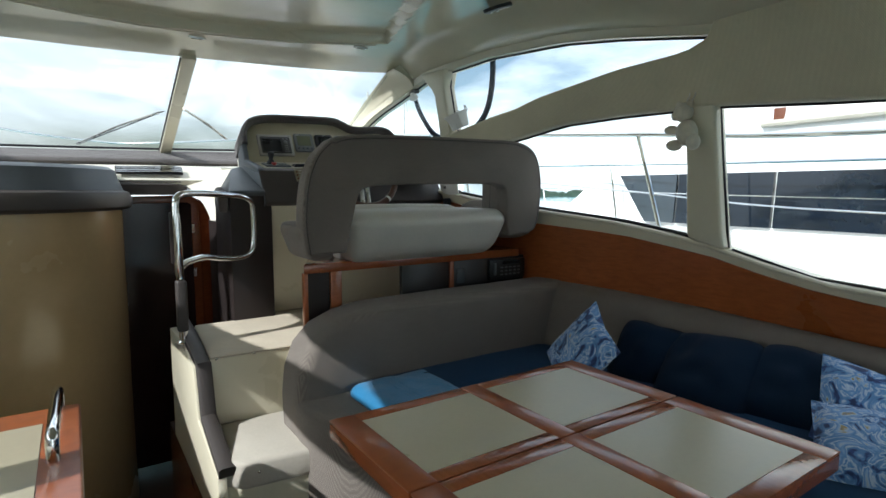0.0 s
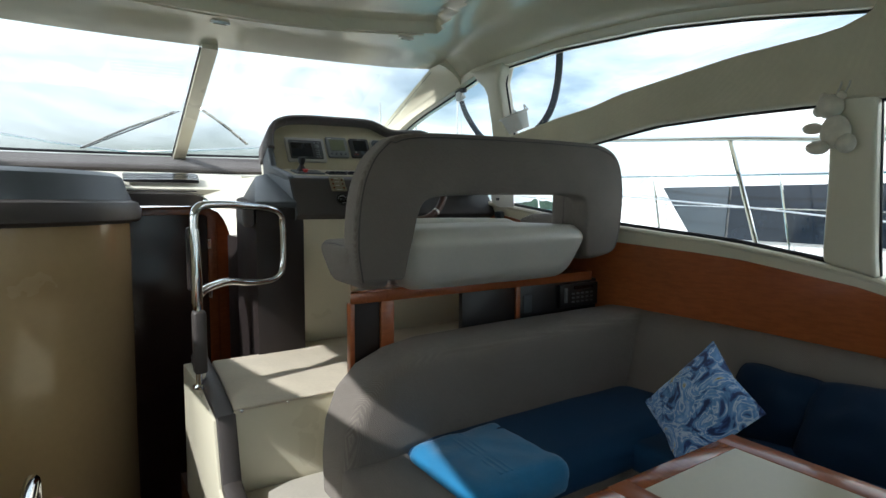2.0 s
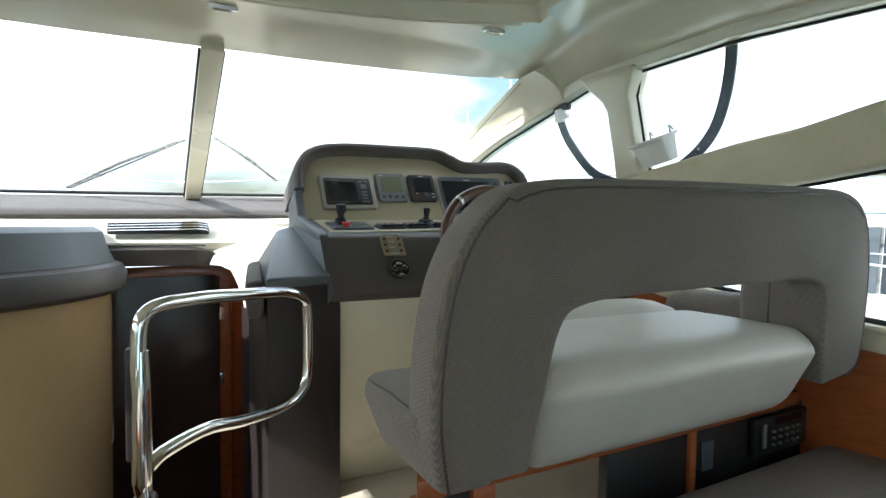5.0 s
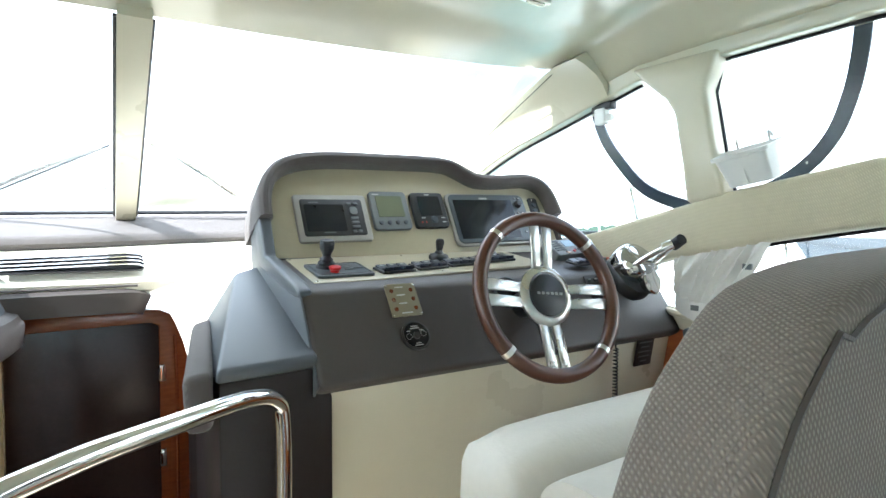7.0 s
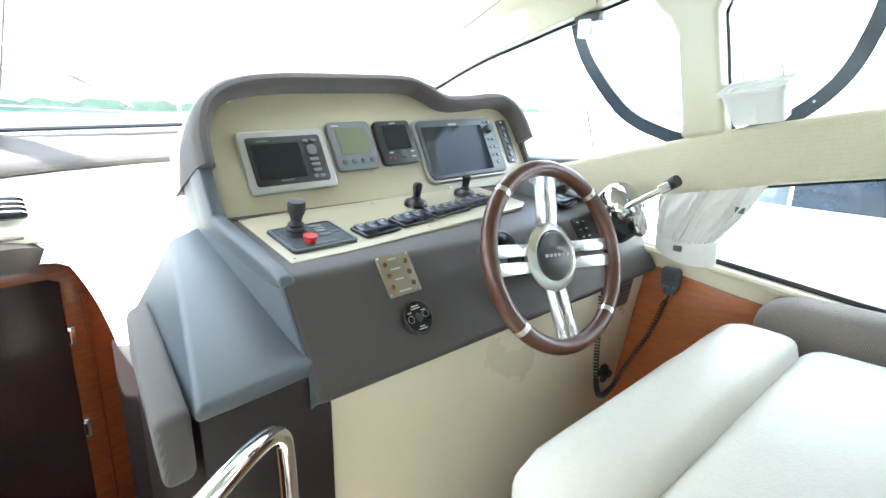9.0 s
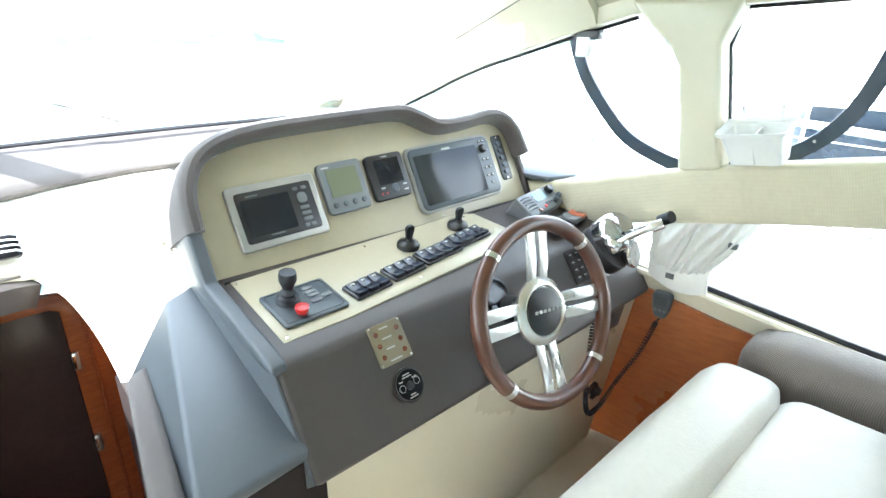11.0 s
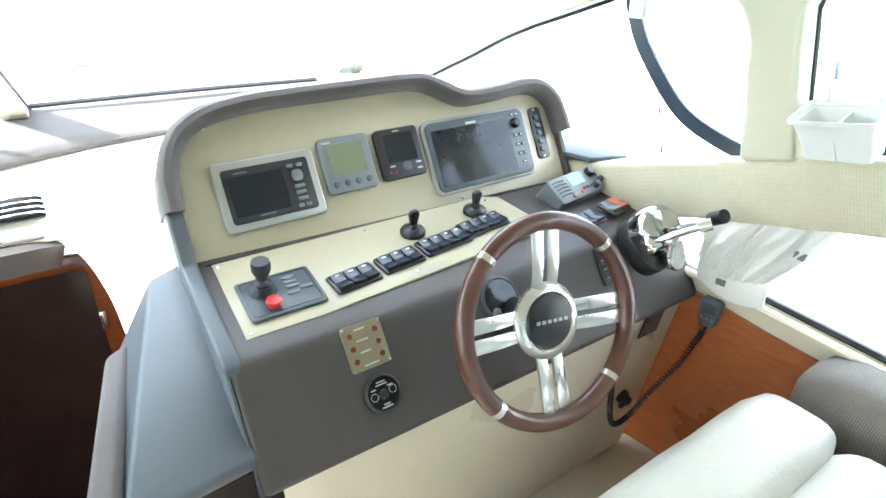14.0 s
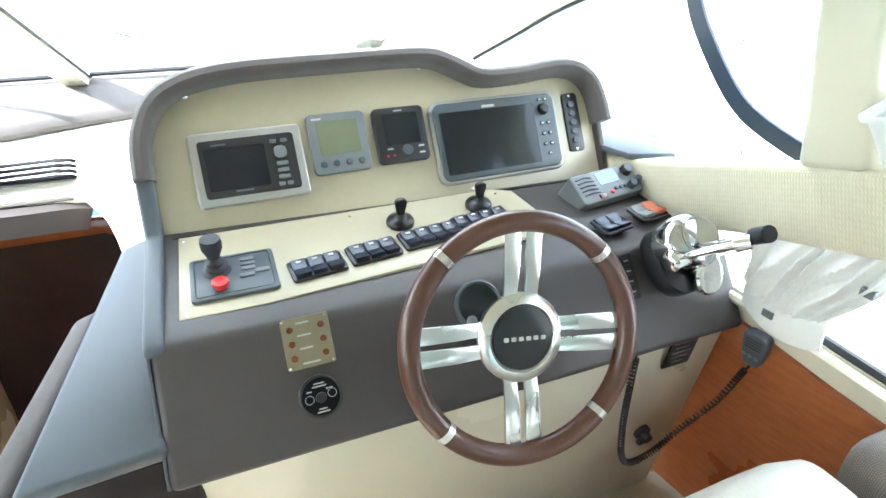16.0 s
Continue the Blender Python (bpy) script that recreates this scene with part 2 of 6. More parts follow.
def box(x0, x1, y0, y1, z0, z1, r=0.0, seg=2, m=None):
    bm = bmesh.new()
    bmesh.ops.create_cube(bm, size=1)
    bm.transform(Matrix.Translation(((x0 + x1) / 2, (y0 + y1) / 2, (z0 + z1) / 2)) @ Matrix.Diagonal((x1 - x0, y1 - y0, z1 - z0, 1)))
    bevel(bm, r, seg)
    if m is not None:
        bm.transform(m)
    return bm


def prism(poly, w0, w1, m=None, r=0.0, seg=2):
    """A flat outline (u, v) made solid from w0 to w1 and set by m."""
    bm = bmesh.new()
    lo = [bm.verts.new((u, v, w0)) for u, v in poly]
    hi = [bm.verts.new((u, v, w1)) for u, v in poly]
    n = len(poly)
    bm.faces.new(lo[::-1])
    bm.faces.new(hi)
    for i in range(n):
        bm.faces.new((lo[i], lo[(i + 1) % n], hi[(i + 1) % n], hi[i]))
    bevel(bm, r, seg)
    if m is not None:
        bm.transform(m)
    return bm


def rounded(w, h, r, n=5, cx=0.0, cy=0.0):
    """A rounded rectangle's outline."""
    out = []
    for i, (sx, sy) in enumerate(((1, 1), (-1, 1), (-1, -1), (1, -1))):
        for k in range(n + 1):
            a = radians(90 * i + 90 * k / n)
            out.append((cx + sx * (w / 2 - r) + r * math.cos(a), cy + sy * (h / 2 - r) + r * math.sin(a)))
    return out


def smooth_line(points, n=8, closed=False):
    """A Catmull-Rom line through the points."""
    p = [Vector(q) for q in points]
    out = []
    count = len(p) if closed else len(p) - 1
    for i in range(count):
        a = p[(i - 1) % len(p)] if closed or i else p[0]
        b, c = p[i], p[(i + 1) % len(p)]
        d = p[(i + 2) % len(p)] if closed or i + 2 < len(p) else p[-1]
        for k in range(n):
            t = k / n
            out.append(0.5 * (2 * b + (c - a) * t + (2 * a - 5 * b + 4 * c - d) * t * t + (3 * b - a - 3 * c + d) * t ** 3))
    if not closed:
        out.append(p[-1])
    return out


def tube(points, r, sides=12, closed=False, rx=None, up=(0, 0, 1), section=None):
    """A round or oval bar along points; rx: half width across up. section: an outline of its own."""
    bm = bmesh.new()
    pts = [Vector(q) for q in points]
    rings = []
    last = Vector(up)
    for i, p in enumerate(pts):
        a = pts[i - 1] if i or closed else p
        b = pts[(i + 1) % len(pts)] if i + 1 < len(pts) or closed else p
        d = (b - a).normalized()
        u = (last - d * last.dot(d))
        u = u.normalized() if u.length > 1e-5 else d.orthogonal().normalized()
        last = u
        s = d.cross(u)
        if section:
            ring = [bm.verts.new(p + s * q[0] + u * q[1]) for q in section]
        else:
            ring = [bm.verts.new(p + s * math.cos(2 * math.pi * k / sides) * (rx or r) + u * math.sin(2 * math.pi * k / sides) * r) for k in range(sides)]
        rings.append(ring)
    n = len(rings[0])
    for i in range(len(rings) if closed else len(rings) - 1):
        a, b = rings[i], rings[(i + 1) % len(rings)]
        for k in range(n):
            bm.faces.new((a[k], a[(k + 1) % n], b[(k + 1) % n], b[k]))
    if not closed:
        bm.faces.new(rings[0][::-1])
        bm.faces.new(rings[-1])
    return bm


def lathe(profile, m=None, sides=28, start=0.0, sweep=360.0, fill=True):
    """A profile of (radius, height) turned about z."""
    bm = bmesh.new()
    full = sweep >= 359.9
    count = sides if full else sides + 1
    rings = []
    for k in range(count):
        a = radians(start + sweep * k / sides)
        rings.append([bm.verts.new((max(r, 1e-4) * math.cos(a), max(r, 1e-4) * math.sin(a), z)) for r, z in profile])
    for k in range(sides if full else sides):
        a, b = rings[k], rings[(k + 1) % count]
        for i in range(len(profile) - 1):
            bm.faces.new((a[i], b[i], b[i + 1], a[i + 1]))
    bmesh.ops.remove_doubles(bm, verts=bm.verts, dist=0.0002)
    bmesh.ops.holes_fill(bm, edges=[e for e in bm.edges if len(e.link_faces) == 1], sides=0) if full and fill else None
    if m is not None:
        bm.transform(m)
    return bm


def join(*bms):
    out = bmesh.new()
    for b in bms:
        me = bpy.data.meshes.new("tmp")
        b.to_mesh(me)
        b.free()
        out.from_mesh(me)
        bpy.data.meshes.remove(me)
    return out


def frame_m(origin, u, v):
    """A pose whose x and y run along u and v."""
    u, v = Vector(u).normalized(), Vector(v)
    v = (v - u * v.dot(u)).normalized()
    w = u.cross(v)
    return Matrix(((u.x, v.x, w.x, origin[0]), (u.y, v.y, w.y, origin[1]), (u.z, v.z, w.z, origin[2]), (0, 0, 0, 1)))


def soft_box(x0, x1, y0, y1, z0, z1, r, puff=0.0, cuts=8, m=None, seed=0.0, wrinkle=0.0):
    """A cushion: a rounded box whose faces swell and wrinkle a little."""
    bm = bmesh.new()
    bmesh.ops.create_cube(bm, size=2)
    bmesh.ops.subdivide_edges(bm, edges=bm.edges, cuts=cuts, use_grid_fill=True)
    h = Vector(((x1 - x0) / 2, (y1 - y0) / 2, (z1 - z0) / 2))
    c = Vector(((x0 + x1) / 2, (y0 + y1) / 2, (z0 + z1) / 2))
    r = min(r, min(h) * 0.98)
    inner = h - Vector((r, r, r))
    for v in bm.verts:
        u = v.co.copy()
        p = Vector((u.x * h.x, u.y * h.y, u.z * h.z))
        q = Vector((max(-inner[i], min(inner[i], p[i])) for i in range(3)))
        d = p - q
        if d.length > 1e-6:
            p = q + d.normalized() * r
        for i in range(3):
            j, k = (i + 1) % 3, (i + 2) % 3
            if abs(u[i]) > 0.99:
                p[i] += math.copysign(puff * (1 - u[j] ** 2) * (1 - u[k] ** 2), u[i])
        if wrinkle:
            p += d.normalized() * wrinkle * noise.noise((p + Vector((seed, seed, seed))) * 14) if d.length > 1e-6 else Vector((0, 0, wrinkle * noise.noise((p + Vector((seed, 0, 0))) * 14)))
        v.co = p + c
    if m is not None:
        bm.transform(m)
    return bm


# ---- the cabin ----
CX = 0.57                                # centre line of the boat; port mirrors starboard


def lerp(v, table):
    xs = [a for a, _ in table]
    ys = [b for _, b in table]
    return float(np.interp(v, xs, ys))


def side_x(y, z):
    xb = lerp(y, [(-3, 2.62), (1.23, 2.33), (2.1, 2.17), (3.0, 2.06), (3.6, 2.0), (4.8, 1.7)])
    xt = lerp(y, [(-3, 2.12), (1.1, 2.08), (2.5, 2.04), (2.8, 2.0), (3.3, 1.97), (4.8, 1.7)])
    return xb + (xt - xb) * (z - 1.07) / 0.93


SILL = [(-3, 0.84), (-0.5, 0.86), (0.6, 0.93), (0.83, 0.946), (1.21, 1.057), (1.316, 1.088), (1.65, 1.147), (2.15, 1.196), (2.42, 1.226), (2.76, 1.276), (3.0, 1.31), (4.8, 1.45)]
ARCH_LOW = [(-3, 1.52), (-0.5, 1.55), (0.6, 1.598), (1.16, 1.643), (1.6, 1.645), (1.92, 1.636), (2.22, 1.591), (2.43, 1.564), (2.65, 1.525), (2.96, 1.459), (3.2, 1.38), (3.5, 1.30)]
ARCH_TOP = [(1.144, 1.897), (1.246, 1.863), (1.57, 1.848), (1.9, 1.808), (2.05, 1.789), (2.23, 1.750), (2.45, 1.724), (2.76, 1.663), (2.92, 1.622), (3.25, 1.535), (3.5, 1.50)]
ROOF = [(-3, 1.93), (1.0, 1.91), (1.144, 1.905), (1.55, 1.978), (1.88, 2.025), (2.04, 2.036), (2.457, 2.062), (2.78, 2.043), (3.04, 2.028), (3.28, 1.966), (3.43, 1.918), (3.57, 1.876), (3.68, 1.834), (3.78, 1.787), (3.98, 1.70), (4.15, 1.62), (4.45, 1.50)]

BEAM = [(1.2, 0.10), (3.0, 0.11), (3.2, 0.15), (3.296, 0.14), (3.40, 0.08), (3.50, 0.03), (4.1, 0.02)]   # height of the roof edge


def side_strip(cuts, thick, inset=0.0, mirror=False, r=0.0):
    """A wall member between two edges that follow the cabin side; cuts: (y, z low, y, z high)."""
    bm = bmesh.new()
    rows = []
    for ya, za, yb, zb in cuts:
        ring = []
        for y, z, o in ((ya, za, -inset), (yb, zb, -inset), (yb, zb, thick), (ya, za, thick)):
            x = side_x(y, z) + o
            ring.append(bm.verts.new((2 * CX - x if mirror else x, y, z)))
        rows.append(ring)
    for a, b in zip(rows, rows[1:]):
        for k in range(4):
            bm.faces.new((a[k], a[(k + 1) % 4], b[(k + 1) % 4], b[k]))
    bm.faces.new(rows[0])
    bm.faces.new(rows[-1][::-1])
    return bevel(bm, r, 3, 50)


def steps(a, b, n):
    return [a + (b - a) * i / n for i in range(n + 1)]


for side_name, mir in (("starboard", False), ("port", True)):
    tag = "starboard" if not mir else "port"
    low = [(y, 0.0, y, lerp(y, SILL)) for y in steps(-2.6, 4.6, 36)]
    setting("wall_" + tag, side_strip(low, 0.10, 0, mir), CREAM, "cream moulded cabin side under the windows", "wall")
    top_line = [(y, lerp(y, ROOF) + 0.09) for y in steps(-2.6, 1.09, 14)] + [(1.148, 1.90)] + [(y, lerp(y, ARCH_TOP)) for y in steps(1.165, 3.45, 36)]
    arch = [(y, lerp(y, ARCH_LOW), y, z) for y, z in top_line]
    setting("trim_arch_" + tag, side_strip(arch, 0.05, 0.045, mir, 0.016), RIBBED if not mir else CREAM, "curved cream padded arch between the side windows", "window arch")
    roof = [(y, lerp(y, ROOF), y - 0.01, lerp(y, ROOF) + lerp(y, BEAM)) for y in steps(1.12, 4.1, 60)]
    setting("trim_roof_" + tag, side_strip(roof, 0.06, 0.03, mir, 0.01), CEIL, "cream moulded roof edge above the windows", "roof edge")
    pil = [(1.163, 1.04, 1.317, 1.085), (1.165, 1.12, 1.318, 1.13), (1.155, 1.40, 1.29, 1.40), (1.14, 1.70, 1.27, 1.70)]
    setting("pillar_" + tag, side_strip(pil, 0.05, 0.035, mir, 0.015), CREAM, "cream upright pillar between two saloon windows", "pillar")
    post = [(2.772, 1.652, 2.884, 1.630), (2.79, 1.75, 2.895, 1.75), (2.81, 1.90, 2.915, 1.90), (2.818, 1.955, 2.94, 1.945), (2.80, 2.00, 2.99, 1.99), (2.78, 2.06, 3.06, 2.06)]
    setting("pillar_forward_" + tag, side_strip(post, 0.05, 0.05, mir, 0.015), CREAM, "cream flared post standing between arch and roof", "pillar")
    # raked pillar between windscreen and side window
    bm = bmesh.new()
    rows = []
    for y in steps(3.16, 4.42, 22):
        zl = lerp(y, ROOF) + 0.004
        lo = Vector((side_x(y, zl) - 0.034, y, zl))
        hi = Vector((lerp(y, [(3.16, 1.79), (3.29, 1.805), (4.0, 1.866), (4.42, 1.90)]), y, lerp(y, [(3.16, 2.10), (3.29, 2.098), (4.0, 1.853), (4.42, 1.70)])))
        mid = lo.lerp(hi, 0.5) + Vector((0.022, 0, 0.012))
        out = Vector((0.05, 0, 0.03))
        row = [lo, lo.lerp(mid, 0.5) + Vector((0.006, 0, 0.003)), mid, mid.lerp(hi, 0.6) + Vector((0.006, 0, 0.003)), hi, hi + out, lo + out]
        rows.append([bm.verts.new((2 * CX - p.x if mir else p.x, p.y, p.z)) for p in row])
    for a, b in zip(rows, rows[1:]):
        for k in range(7):
            bm.faces.new((a[k], a[(k + 1) % 7], b[(k + 1) % 7], b[k]))
    bm.faces.new(rows[0])
    bm.faces.new(rows[-1])
    setting("pillar_windscreen_side_" + tag, bm, CREAM, "raked cream moulded pillar beside the windscreen", "pillar")
    # glass
    g1 = [(y, lerp(y, SILL) - 0.02, y, lerp(y, ARCH_LOW) + 0.02) for y in steps(1.24, 3.2, 16)]
    g2 = [(y, lerp(y, SILL) - 0.02, y, lerp(y, ARCH_LOW) + 0.02) for y in steps(-2.5, 1.24, 16)]
    g3 = [(y, lerp(y, ARCH_TOP) - 0.02, y, lerp(y, ROOF) + 0.02) for y in steps(1.15, 2.84, 16)]
    g4 = [(y, max(lerp(y, ARCH_TOP), 1.42) - 0.02, y, lerp(y, ROOF) + 0.02) for y in steps(2.84, 4.4, 20)]
    for k, g in enumerate((g1, g2, g3, g4)):
        bm = side_strip(g, 0.036, -0.03, mir)
        ob = setting("window_%s_%d" % (tag, k + 1), bm, GLASS, "clear fixed glass pane in the cabin side", "window")
        ob.visible_shadow = False
    # black rubber seals round the panes
    def seal(line, r=0.006):
        pts = []
        for y, z in line:
            x = side_x(y, z) + 0.012
            pts.append((2 * CX - x if mir else x, y, z))
        return tube(pts, r, 6)
    s1 = [(y, lerp(y, SILL) + 0.004) for y in steps(1.315, 2.95, 16)]
    s2 = [(y, lerp(y, SILL) + 0.004) for y in steps(-2.5, 1.15, 12)]
    s3 = [(1.316, 1.09), (1.29, 1.40), (1.27, 1.64)]
    s4 = [(1.165, 1.05), (1.155, 1.40), (1.145, 1.64)]
    s5 = [(y, lerp(y, ARCH_LOW) - 0.004) for y in steps(1.27, 2.95, 16)]
    s6 = [(y, lerp(y, ARCH_LOW) - 0.004) for y in steps(-2.5, 1.145, 10)]
    s7 = [(y, lerp(y, ROOF) - 0.003) for y in steps(1.16, 2.79, 16)]
    s8 = [(2.772, 1.66), (2.79, 1.75), (2.81, 1.90), (2.818, 1.95), (2.795, 2.04)]
    s9 = [(y, lerp(y, ROOF) - 0.003) for y in steps(3.06, 4.02, 16)]
    setting("trim_seals_" + tag, join(seal(s1, 0.011), *[seal(s) for s in (s2, s3, s4, s5, s6, s7, s8, s9)]), SEAL, "thin black rubber window seals", "window seal")

# wood lining on the starboard side, behind the sofa and beside the helm
WOOD_TOP = [(-2.6, 0.80), (0.0, 0.82), (0.62, 0.872), (0.92, 0.914), (1.23, 1.003), (1.65, 1.08), (2.22, 1.118), (2.75, 1.20), (3.0, 1.25), (3.2, 1.27)]
wl = [(y, 0.40, y, lerp(y, WOOD_TOP)) for y in steps(-2.5, 3.1, 30)]
setting("panelling_starboard", side_strip(wl, 0.0, 0.012, False), CHERRY, "varnished cherry wood lining under the side windows", "wood panelling")
setting("trim_sill_bead", tube([(side_x(y, lerp(y, SILL)) - 0.012, y, lerp(y, SILL) - 0.012) for y in steps(-2.4, 3.05, 24)], 0.012, 8), CREAM, "rounded cream window sill moulding", "sill")

# floors
setting("floor", prism([(-1.6, -2.7), (2.75, -2.7), (2.75, 3.2), (0.36, 3.2), (0.36, 1.9), (-1.6, 1.9)], -0.06, 0.0), SOLE, "dark varnished timber saloon sole", "floor")
plat = [(0.42, 2.34), (0.80, 2.34), (0.80, 2.232), (2.2, 2.238), (2.2, 3.6), (0.80, 3.6), (0.80, 3.06), (0.68, 2.985), (0.47, 2.985)]
setting("floor_helm", prism(plat, 0.0, 0.572), CREAM, "cream raised helm platform", "floor")
setting("floor_cover", prism([(0.424, 2.335), (0.802, 2.335), (0.802, 2.236), (2.15, 2.236), (2.15, 3.09), (0.80, 3.09), (0.80, 3.06), (0.68, 2.98), (0.475, 2.98)], 0.573, 0.586, None, 0.006), CARPET, "beige canvas cover laid on the helm platform", "floor cover")
setting("wall_aft", join(box(-1.7, -0.45, -2.75, -2.65, 0, 2.3), box(1.3, 2.8, -2.75, -2.65, 0, 2.3), box(-0.45, 1.3, -2.75, -2.65, 1.95, 2.3)), CREAM, "cream aft bulkhead round the cockpit doorway", "wall")
setting("door_aft", box(-0.45, 1.3, -2.72, -2.70, 0, 1.95), GLASS, "clear glass cockpit door", "door").visible_shadow = False

# ceiling: a shallow moulded shell with a recessed hatch panel and coved edges
CEIL_Y = [(-2.7, 2.19), (1.0, 2.19), (2.0, 2.185), (2.72, 2.165), (2.95, 2.135), (3.12, 2.11), (3.25, 2.075), (3.36, 2.05)]


def hatch_y(x):
    """Forward edge of the hatch recess, bowed like the windscreen."""
    return 3.05 - 0.16 * (x - CX) ** 2


def ceil_z(x, y):
    edge = side_x(y, 2.0) - CX
    d = abs(x - CX)
    base = lerp(y, CEIL_Y) + 0.028 * (x - CX)
    low = lerp(y, ROOF) + 0.035
    wide = lerp(y, [(1.2, 0.42), (2.6, 0.30), (3.0, 0.20), (3.36, 0.10)])
    t = min(max((d - edge + wide) / wide, 0.0), 1.0)
    t = t * t * (3 - 2 * t)
    z = base * (1 - t) + low * t
    # the recess, with rounded steps
    ry = min(max((hatch_y(x) - y) / 0.016, 0.0), 1.0)
    rx = min(max((lerp(y, [(-1.5, 0.60), (2.05, 0.80), (2.7, 0.98), (2.95, 1.04)]) - d) / 0.022, 0.0), 1.0)
    k = ry * rx
    return z + 0.05 * k * k * (3 - 2 * k)


cys = sorted(set([round(v, 4) for v in steps(-2.7, 2.8, 56) + steps(2.8, 3.08, 70) + steps(3.08, 3.36, 12)]))
cds = sorted(set([round(v, 4) for v in steps(0, 0.55, 6) + steps(0.55, 1.0, 60) + steps(1.0, 1.5, 16)]))
bm = bmesh.new()
rows = []
for y in cys:
    edge = side_x(y, 2.0) - CX + 0.03
    line = [-d for d in reversed(cds) if d > 0] + list(cds)
    xs = [CX + (d if abs(d) <= 1.0 else math.copysign(1.0 + (abs(d) - 1.0) * (edge - 1.0) / 0.5, d)) for d in line]
    ys = [min(y, 3.365 - 0.035 * (x - CX) ** 2 - 0.06 * max(abs(x - CX) - 1.0, 0)) for x in xs]
    rows.append([bm.verts.new((x, yy, ceil_z(x, yy))) for x, yy in zip(xs, ys)])
for a, b in zip(rows, rows[1:]):
    for k in range(len(a) - 1):
        bm.faces.new((a[k], a[k + 1], b[k + 1], b[k]))
ext = bmesh.ops.extrude_face_region(bm, geom=bm.faces[:])
bmesh.ops.translate(bm, verts=[v for v in ext["geom"] if isinstance(v, bmesh.types.BMVert)], vec=(0, 0, 0.16))
setting("ceiling", bm, CEIL, "glossy cream moulded headliner with a recessed hatch panel", "ceiling")
setting("trim_hatch_line", tube([(x, hatch_y(x) + 0.02, ceil_z(x, hatch_y(x) + 0.02) - 0.001) for x in steps(-0.40, 1.54, 30)], 0.004, 6), CEIL, "fine moulded line along the hatch recess", "trim")

# windscreen: two raked panes with a centre mullion
WS_T = lambda x: Vector((x, 3.36 - 0.035 * (x - CX) ** 2 - 0.06 * max(abs(x - CX) - 1.0, 0), 2.052 + 0.028 * (x - CX)))
WS_B = lambda x: Vector((CX + 0.018 + (x - CX) * 1.04, 4.60 - 0.10 * (x - CX) ** 2, 1.610 + 0.022 * (x - CX)))


def ws_pane(xa, xb, n=10):
    bm = bmesh.new()
    rows = []
    for i in range(n + 1):
        x = xa + (xb - xa) * i / n
        rows.append([bm.verts.new(WS_T(x)), bm.verts.new(WS_B(x)), bm.verts.new(WS_B(x) + Vector((0, 0.004, 0.008))), bm.verts.new(WS_T(x) + Vector((0, 0.004, 0.008)))])
    for a, b in zip(rows, rows[1:]):
        for k in range(4):
            bm.faces.new((a[k], a[(k + 1) % 4], b[(k + 1) % 4], b[k]))
    bm.faces.new(rows[0])
    bm.faces.new(rows[-1])
    return bm


for k, (a, b) in enumerate(((CX - 1.27, CX - 0.03), (CX + 0.03, CX + 1.27))):
    setting("window_windscreen_%d" % (k + 1), ws_pane(a, b), GLASS, "raked clear windscreen pane", "windscreen").visible_shadow = False
mt, mb = WS_T(CX), WS_B(CX)
setting("pillar_windscreen", tube([mt + Vector((0, -0.03, 0.01)), (mt + mb) / 2 + Vector((0, 0, -0.004)), mb + Vector((0, 0.0, -0.01))], 0.03, section=[(-0.036, -0.035), (0.036, -0.035), (0.036, 0.02), (-0.036, 0.02)]), CREAM, "cream centre mullion of the raked windscreen", "mullion")
for sgn in (-1, 1):
    tag = "starboard" if sgn > 0 else "port"
    setting("trim_windscreen_edge_" + tag, tube([WS_T(CX + sgn * 1.245).lerp(WS_B(CX + sgn * 1.245), i / 10) + Vector((0, 0, -0.006)) for i in range(11)], 0.0016, 6), SEAL, "thin black windscreen seal", "window seal")
for k, (a, b) in enumerate(((CX - 1.26, CX - 0.04), (CX + 0.04, CX + 1.26))):
    setting("trim_windscreen_foot_%d" % (k + 1), tube([WS_B(a + (b - a) * i / 10) + Vector((0, -0.012, 0.0)) for i in range(11)], 0.009, 6), SEAL, "black windscreen foot seal", "window seal")
    e = a if k else b
    setting("trim_mullion_seal_%d" % (k + 1), tube([WS_T(e).lerp(WS_B(e), i / 6) + Vector((0, -0.005, -0.012)) for i in range(7)], 0.0045, 6), SEAL, "black seal along the mullion", "window seal")

# dash: brown padded shelf under the windscreen, pale face below it
SHELF_Y = [(-1.0, 4.10), (0.1, 4.19), (0.4, 4.25), (0.75, 4.42), (1.0, 4.47), (1.3, 4.44), (1.9, 4.30)]
bm = bmesh.new()
rows = []
for x in steps(-0.95, 1.8, 24):
    f = lerp(x, SHELF_Y)
    b = WS_B(CX + (x - CX) / 1.04)
    dz = 0.02 * (x - CX)
    ring = [(x, f + 0.03, 1.472 + dz), (x, f, 1.480 + dz), (x, f - 0.009, 1.496 + dz), (x, f, 1.512 + dz), (x, f + 0.03, 1.527 + dz), (x, b.y + 0.03, b.z - 0.012), (x, b.y + 0.03, 1.40 + dz)]
    rows.append([bm.verts.new(p) for p in ring])
for a, b in zip(rows, rows[1:]):
    for k in range(7):
        bm.faces.new((a[k], a[(k + 1) % 7], b[(k + 1) % 7], b[k]))
bm.faces.new(rows[0])
bm.faces.new(rows[-1])
setting("dash_shelf", bm, PAD, "brown padded dash shelf below the windscreen", "dashboard")
bm = bmesh.new()
rows = []
